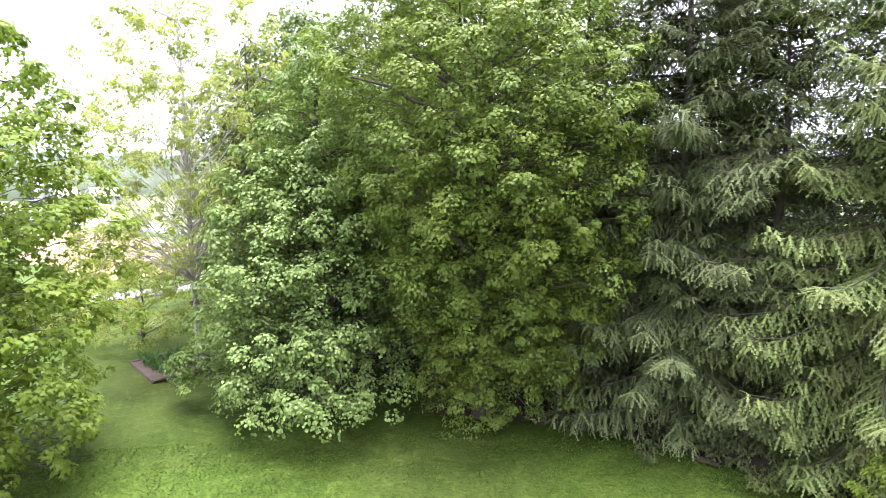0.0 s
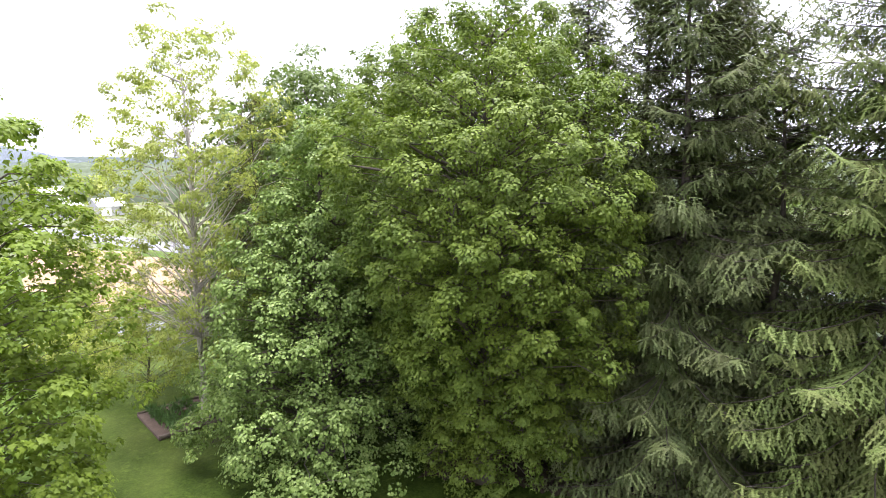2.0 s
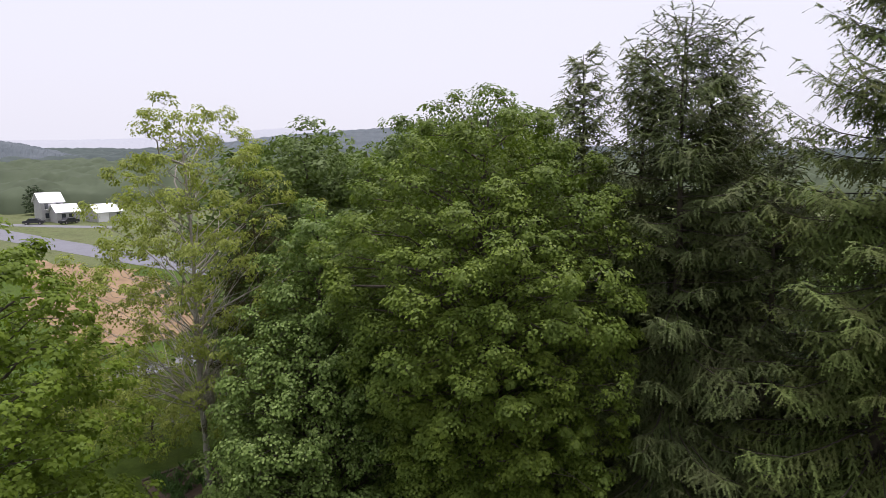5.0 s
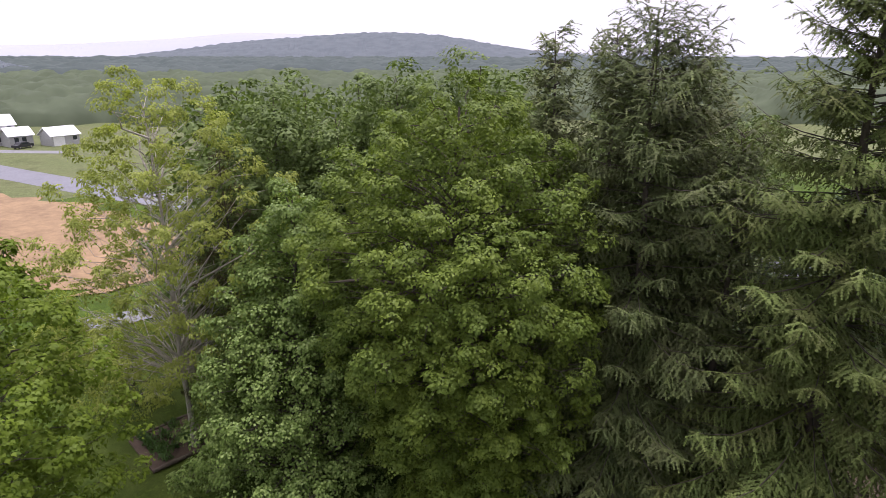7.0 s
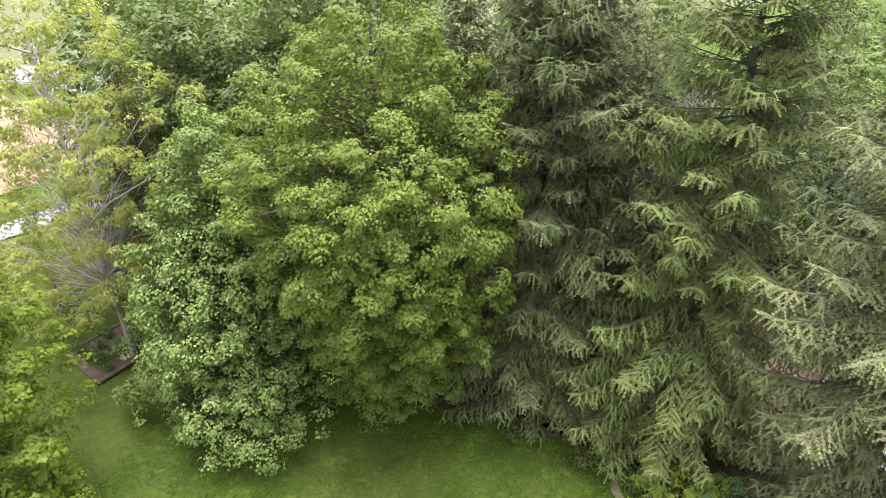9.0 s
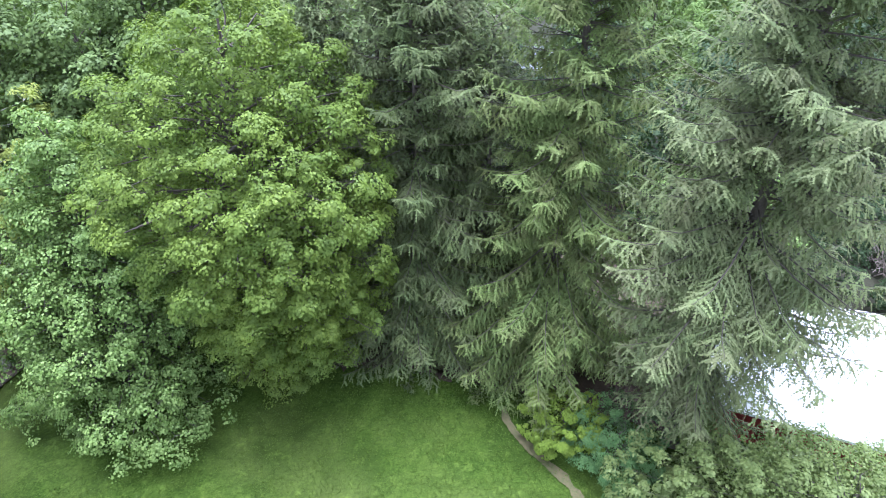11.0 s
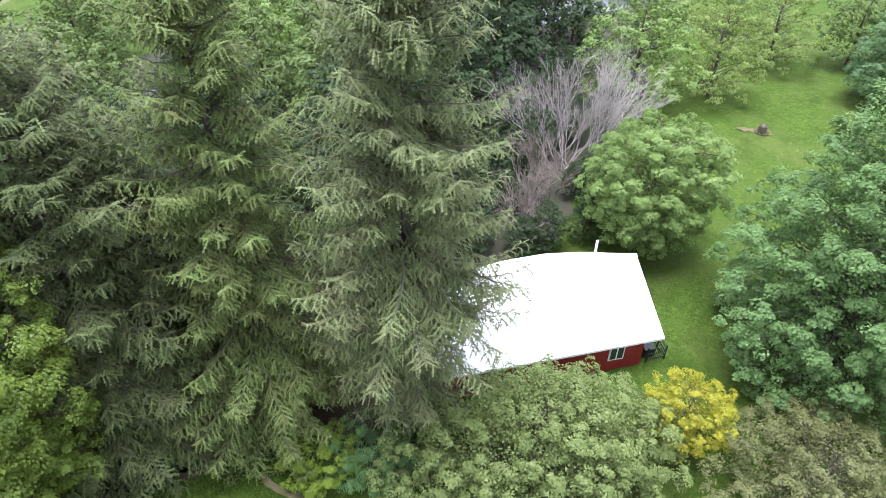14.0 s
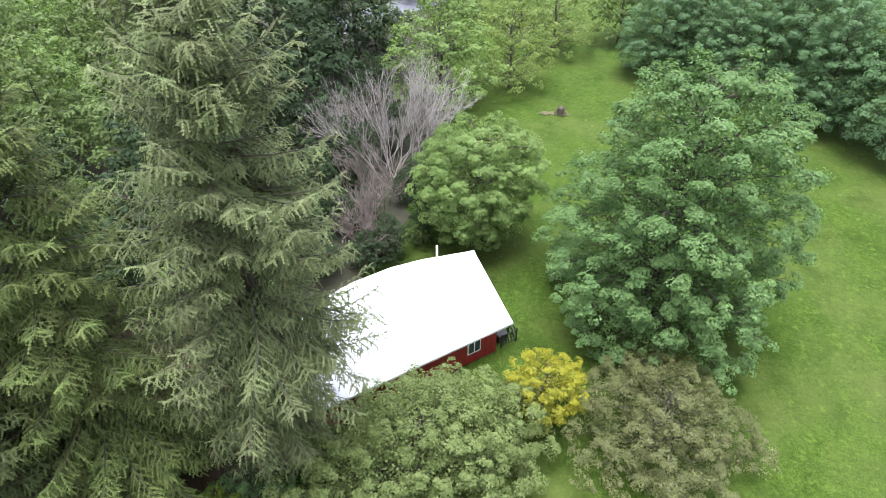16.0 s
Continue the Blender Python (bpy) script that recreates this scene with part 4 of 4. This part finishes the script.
def car(label, at, turn, paint):
    root = tagged(new("car"), label, "car")
    root.matrix_world = pose(*at, 0, 0, turn)
    bm = bmesh.new()
    side = [(-2.2, 0.35), (-2.2, 0.85), (-1.4, 0.95), (-0.9, 1.45), (0.8, 1.45), (1.4, 1.0), (2.2, 0.9), (2.25, 0.35)]
    bm.faces.new([bm.verts.new((x, -0.85, z)) for x, z in side])
    ext = bmesh.ops.extrude_face_region(bm, geom=bm.faces[:])
    bmesh.ops.translate(bm, vec=(0, 1.7, 0), verts=[g for g in ext["geom"] if isinstance(g, bmesh.types.BMVert)])
    bmesh.ops.recalc_face_normals(bm, faces=bm.faces[:])
    part("body", bm, paint, root)
    for y in (-0.87, 0.855):
        part("side_window", box(bmesh.new(), -0.8, y, 1.0, 0.75, y + 0.015, 1.36), M_GLASSY, root)
    for x in (-1.4, 1.4):
        for y in (-0.8, 0.8):
            v, f = tubes([[((x, y - 0.1, 0.32), 0.05), ((x, y - 0.1, 0.32), 0.32), ((x, y + 0.1, 0.32), 0.32), ((x, y + 0.1, 0.32), 0.05)]], 14)
            wheel = under("wheel", big_mesh("wheel", v, f, M_RUBBER), root)
            v, f = tubes([[((x, y - 0.11, 0.32), 0.01), ((x, y - 0.11, 0.32), 0.19), ((x, y + 0.11, 0.32), 0.19), ((x, y + 0.11, 0.32), 0.01)]], 12)
            under("rim", big_mesh("rim", v, f, M_STONE), wheel)
    return root


car("dark car parked on the gravel drive", (-97.3, 148.4, 0.05), 20, M_METAL)
car("dark car parked before the garage", (-90, 150.2, 0.05), 70, M_METAL)


# ---- garden bed with timber edging ----
def flower_bed():
    c = [(-13.4, 27.7), (-11.0, 30.1), (-13.4, 33.0), (-15.8, 30.5)]
    root = tagged(new("flower_bed"), "garden bed edged with old timbers", "garden bed")
    bm = bmesh.new()
    bm.faces.new([bm.verts.new((x, y, 0.1)) for x, y in c])
    ext = bmesh.ops.extrude_face_region(bm, geom=bm.faces[:])
    bmesh.ops.translate(bm, vec=(0, 0, -0.14), verts=[g for g in ext["geom"] if isinstance(g, bmesh.types.BMVert)])
    bmesh.ops.recalc_face_normals(bm, faces=bm.faces[:])
    part("soil", bm, M_MULCH, root)
    for i in (0, 2):
        a, b = Vector((*c[i], 0.1)), Vector((*c[(i + 1) % 4], 0.1))
        n = 2
        for k in range(n):
            p, q = a.lerp(b, k / n + 0.01), a.lerp(b, (k + 1) / n - 0.01)
            v, f = tubes([[(p, 0.02), (p, 0.1), (p.lerp(q, 0.5) + Vector((0, 0, 0.02)), 0.11), (q, 0.095), (q, 0.02)]], 7)
            under("timber", big_mesh("timber", v, f, M_WOOD), root)
    rng = np.random.default_rng(9)
    for k in range(14):
        s, t = rng.uniform(0.12, 0.85, 2)
        p = np.array(c[0]) * (1 - s) * (1 - t) + np.array(c[1]) * s * (1 - t) + np.array(c[2]) * s * t + np.array(c[3]) * (1 - s) * t
        n = 60
        pos = np.concatenate([p + rng.normal(size=(n, 2)) * 0.18, rng.uniform(0.15, 0.55, (n, 1))], 1)
        v, f = leaf_arrays(rng, pos, rng.normal(size=(n, 3)) + np.array([0, 0, 0.3]), 0.42, 0.14, hang=np.array([0, 0, 1.5]))
        ob = tagged(new("bed_plant", big_mesh("bed_plant", v, f, M_YEW)), "clump of strap-leaved green plants in the bed", "plant", "bed plants")


flower_bed()


# ---- bare lilac-grey tree and brush behind the shed ----
def bare_tree(label, at, height, spread, seed, stems, mat_, thick=0.06, forks=5, foot=0.7):
    """Leafless stems fanning out of one foot, each forking again and again into fine twigs."""
    rng = np.random.default_rng(seed)
    root = tagged(new("bare_tree"), label, "dead tree")
    root.location = at
    fine = []

    def grow(p, way, length, r, depth):
        bow = rng.normal(size=3) * 0.06 * length
        e = p + way * length
        fine.append([(p, r), ((p + e) / 2 + bow, r * 0.78), (e, r * 0.5)])
        if depth:
            for _ in range(forks if depth > 1 else 4):
                q = rng.uniform(0.35, 1.0)
                s = p + (e - p) * q + bow * 4 * q * (1 - q) * 0.5
                grow(s, unit(way + rng.normal(size=3) * 0.36 + np.array([0, 0, 0.1])), length * rng.uniform(0.4, 0.62), r * 0.6, depth - 1)

    for k in range(stems):
        a, lean = rng.uniform(0, 6.283), rng.uniform(0.05, 1.0)
        tip = np.array([np.cos(a) * spread * lean, np.sin(a) * spread * lean, height * rng.uniform(0.7, 1.0) * (1.1 - 0.45 * lean)]) * 0.72
        base = rng.normal(size=3) * np.array([1, 1, 0]) * foot
        pts = [base + (tip - base) * q + np.array([0, 0, 0.07 * height * np.sin(q * 3.14)]) + rng.normal(size=3) * 0.12 * (q > 0) for q in np.linspace(0, 1, 6)]
        rad = thick * np.array([1.0, 0.85, 0.68, 0.5, 0.34, 0.2])
        under("limb", big_mesh("limb", *tubes([list(zip(pts, rad))], 6), mat_, True), root)
        way = unit(tip - base)
        for i in (1, 2, 2, 3, 3, 4, 4, 5, 5):
            grow(pts[i], unit(way + rng.normal(size=3) * 0.3 + np.array([0, 0, 0.12])), 0.3 * height * rng.uniform(0.7, 1.2), 0.45 * thick, 2)
    under("twigwork", big_mesh("twigwork", *tubes(fine, 3), mat_), root, kind="stuff")
    return root


bare_tree("bare dead tree with lilac-grey twigs", (48.0, 16.3, 0), 10.0, 8.5, 61, 15, M_LILAC, 0.045)
bare_tree("pale leaning leafless tree with thin twigs", (49.0, 13.6, 0), 11.0, 4.5, 64, 5, M_GREYBARK, 0.05)
bare_tree("leafless grey brush beside the wood", (43.0, 16.6, 0), 5.0, 5.5, 62, 14, M_BRUSH, 0.045, 4, 1.8)
bare_tree("leafless brown brush behind the shed", (37.5, 14.8, 0), 5.0, 4.2, 63, 14, M_BRUSH, 0.045, 4, 1.6)
broadleaf("brush_shrub", "brownish olive brush under the thin tree", "shrub", (-17.0, 34.5, 0), 6.0, 3.6, 0.6, "full", M_THIN, M_BARK, 73, boughs=70, subs=6, per=22, pad=0.8, tuft=0.35, size=0.14, trunk=0.08, limbs=7, rough=0.35, inner=0.03)
broadleaf("hedge_shrub", "olive shrub at the edge of the garden", "shrub", (-23.5, 38.5, 0), 3.4, 3.6, 0.1, "dome", M_THIN, M_BARK, 71, boughs=60, subs=7, per=24, pad=0.7, tuft=0.3, size=0.15, trunk=0.07, limbs=5)
broadleaf("hedge_shrub", "green shrub at the edge of the garden", "shrub", (-29.0, 37.0, 0), 4.0, 4.0, 0.1, "dome", M_WOODS, M_BARK, 72, boughs=60, subs=7, per=24, pad=0.7, tuft=0.3, size=0.16, trunk=0.07, limbs=5)


# ---- grass blades of the near lawn ----
def blades():
    rng = np.random.default_rng(77)
    n = 45000
    x, y = rng.uniform(-15, 14, n), rng.uniform(9, 22.5, n)
    bunch = noise_field(x, y)
    keep = (rng.uniform(0, 1, n) < 0.25 + 0.75 * bunch) & ~((x > 6) & (y > 29.2 - x)) & (y < 22.5 - 0.12 * np.abs(x))
    x, y = x[keep], y[keep]
    pos = np.stack([x, y, rng.uniform(-0.02, 0.05, len(x))], 1)
    v, f = leaf_arrays(rng, pos, rng.normal(size=pos.shape) * np.array([1, 1, 0.4]) + np.array([0, 0, 1.3]), 0.11, 0.3, hang=np.array([0, 0, 0.5]))
    tagged(new("grass", big_mesh("grass", v, f, M_BLADE)), "tufts of longer grass in the lawn", "grass", kind="stuff")


def noise_field(x, y):
    return 0.5 + 0.5 * np.sin(x * 1.7 + 2 * np.sin(y * 0.9)) * np.sin(y * 2.1 + 1.5 * np.sin(x * 0.7))


blades()


# ---- dark metal pen at the shed's end, fire pit on the lawn, red drum under the trees ----
def pen():
    root = tagged(new("metal_pen"), "small dark metal pen beside the shed", "pen")
    root.matrix_world = pose(28.4, 2.75, 0, 0, 0, -45)
    root.scale = (0.85, 0.85, 0.85)
    W, D, H = 1.7, 2.2, 1.25
    for x in (0.25, W):
        for y in (0.1, D / 2, D):
            part("post", box(bmesh.new(), x - 0.04, y - 0.04, 0, x + 0.04, y + 0.04, H + 0.12, 0.008), M_METAL, root)
    for z in (0.3, 0.75, H):
        for y in (0.1, D):
            part("rail", box(bmesh.new(), 0.25, y - 0.02, z - 0.03, W, y + 0.02, z + 0.03), M_METAL, root)
        part("rail", box(bmesh.new(), W - 0.02, 0.1, z - 0.03, W + 0.02, D, z + 0.03), M_METAL, root)
    for k in range(9):
        x = 0.36 + k * 0.15
        part("bar", box(bmesh.new(), x - 0.012, 0.085, 0.05, x + 0.012, 0.115, H), M_METAL, root)
    for k in range(12):
        y = 0.25 + k * 0.16
        part("bar", box(bmesh.new(), W - 0.015, y - 0.012, 0.05, W + 0.015, y + 0.012, H), M_METAL, root)
    part("floor_box", box(bmesh.new(), 0.35, 0.5, 0.02, 1.2, 1.7, 0.7, 0.03), M_METAL, root, "dark box inside the pen")
    return root


pen()


def fire_pit():
    root = tagged(new("fire_pit"), "ring of stones round an old fire pit", "fire pit")
    root.location = (64.8, 1.8, 0)
    rng = np.random.default_rng(41)
    for k in range(13):
        a = k / 13 * 6.283
        bm = bmesh.new()
        bmesh.ops.create_icosphere(bm, subdivisions=1, radius=0.11)
        for v in bm.verts:
            v.co = v.co * rng.uniform(0.75, 1.2) + Vector((math.cos(a) * 0.62, math.sin(a) * 0.62, 0.09))
        part("stone", bm, M_EARTH, root)
    v, f = tubes([[((0, 0, 0.02), 0.01), ((0, 0, 0.02), 0.42), ((0, 0, 0.75), 0.4), ((0, 0, 0.75), 0.34), ((0, 0, 0.3), 0.33)]], 16)
    under("drum", big_mesh("drum", v, f, M_WOOD), root, "grey weathered drum")
    part("lid", box(bmesh.new(), -0.36, -0.15, 0.752, 0.36, 0.15, 0.8, 0.02), M_WOOD, root, "board lying on top")


fire_pit()
sheet("ground_ash", wavy([(64.3, 2.6), (64.4, 4.2), (64.9, 4.0), (65.2, 2.4), (65.3, 1.0), (64.6, 0.8)], 0.2, 42, 4), 0.03, M_EARTH, "worn bare earth round the fire pit", "bare ground")


def red_drum():
    root = tagged(new("drum"), "dull red metal drum standing under the trees", "drum")
    root.location = (-1.65, 37.0, 0)
    v, f = tubes([[((0, 0, 0), 0.01), ((0, 0, 0), 0.3), ((0, 0, 0.3), 0.3), ((0, 0, 0.31), 0.315), ((0, 0, 0.33), 0.3), ((0, 0, 0.6), 0.3), ((0, 0, 0.61), 0.315), ((0, 0, 0.63), 0.3), ((0, 0, 0.9), 0.3), ((0, 0, 0.9), 0.01)]], 18)
    under("shell", big_mesh("shell", v, f, M_RED), root)


red_drum()
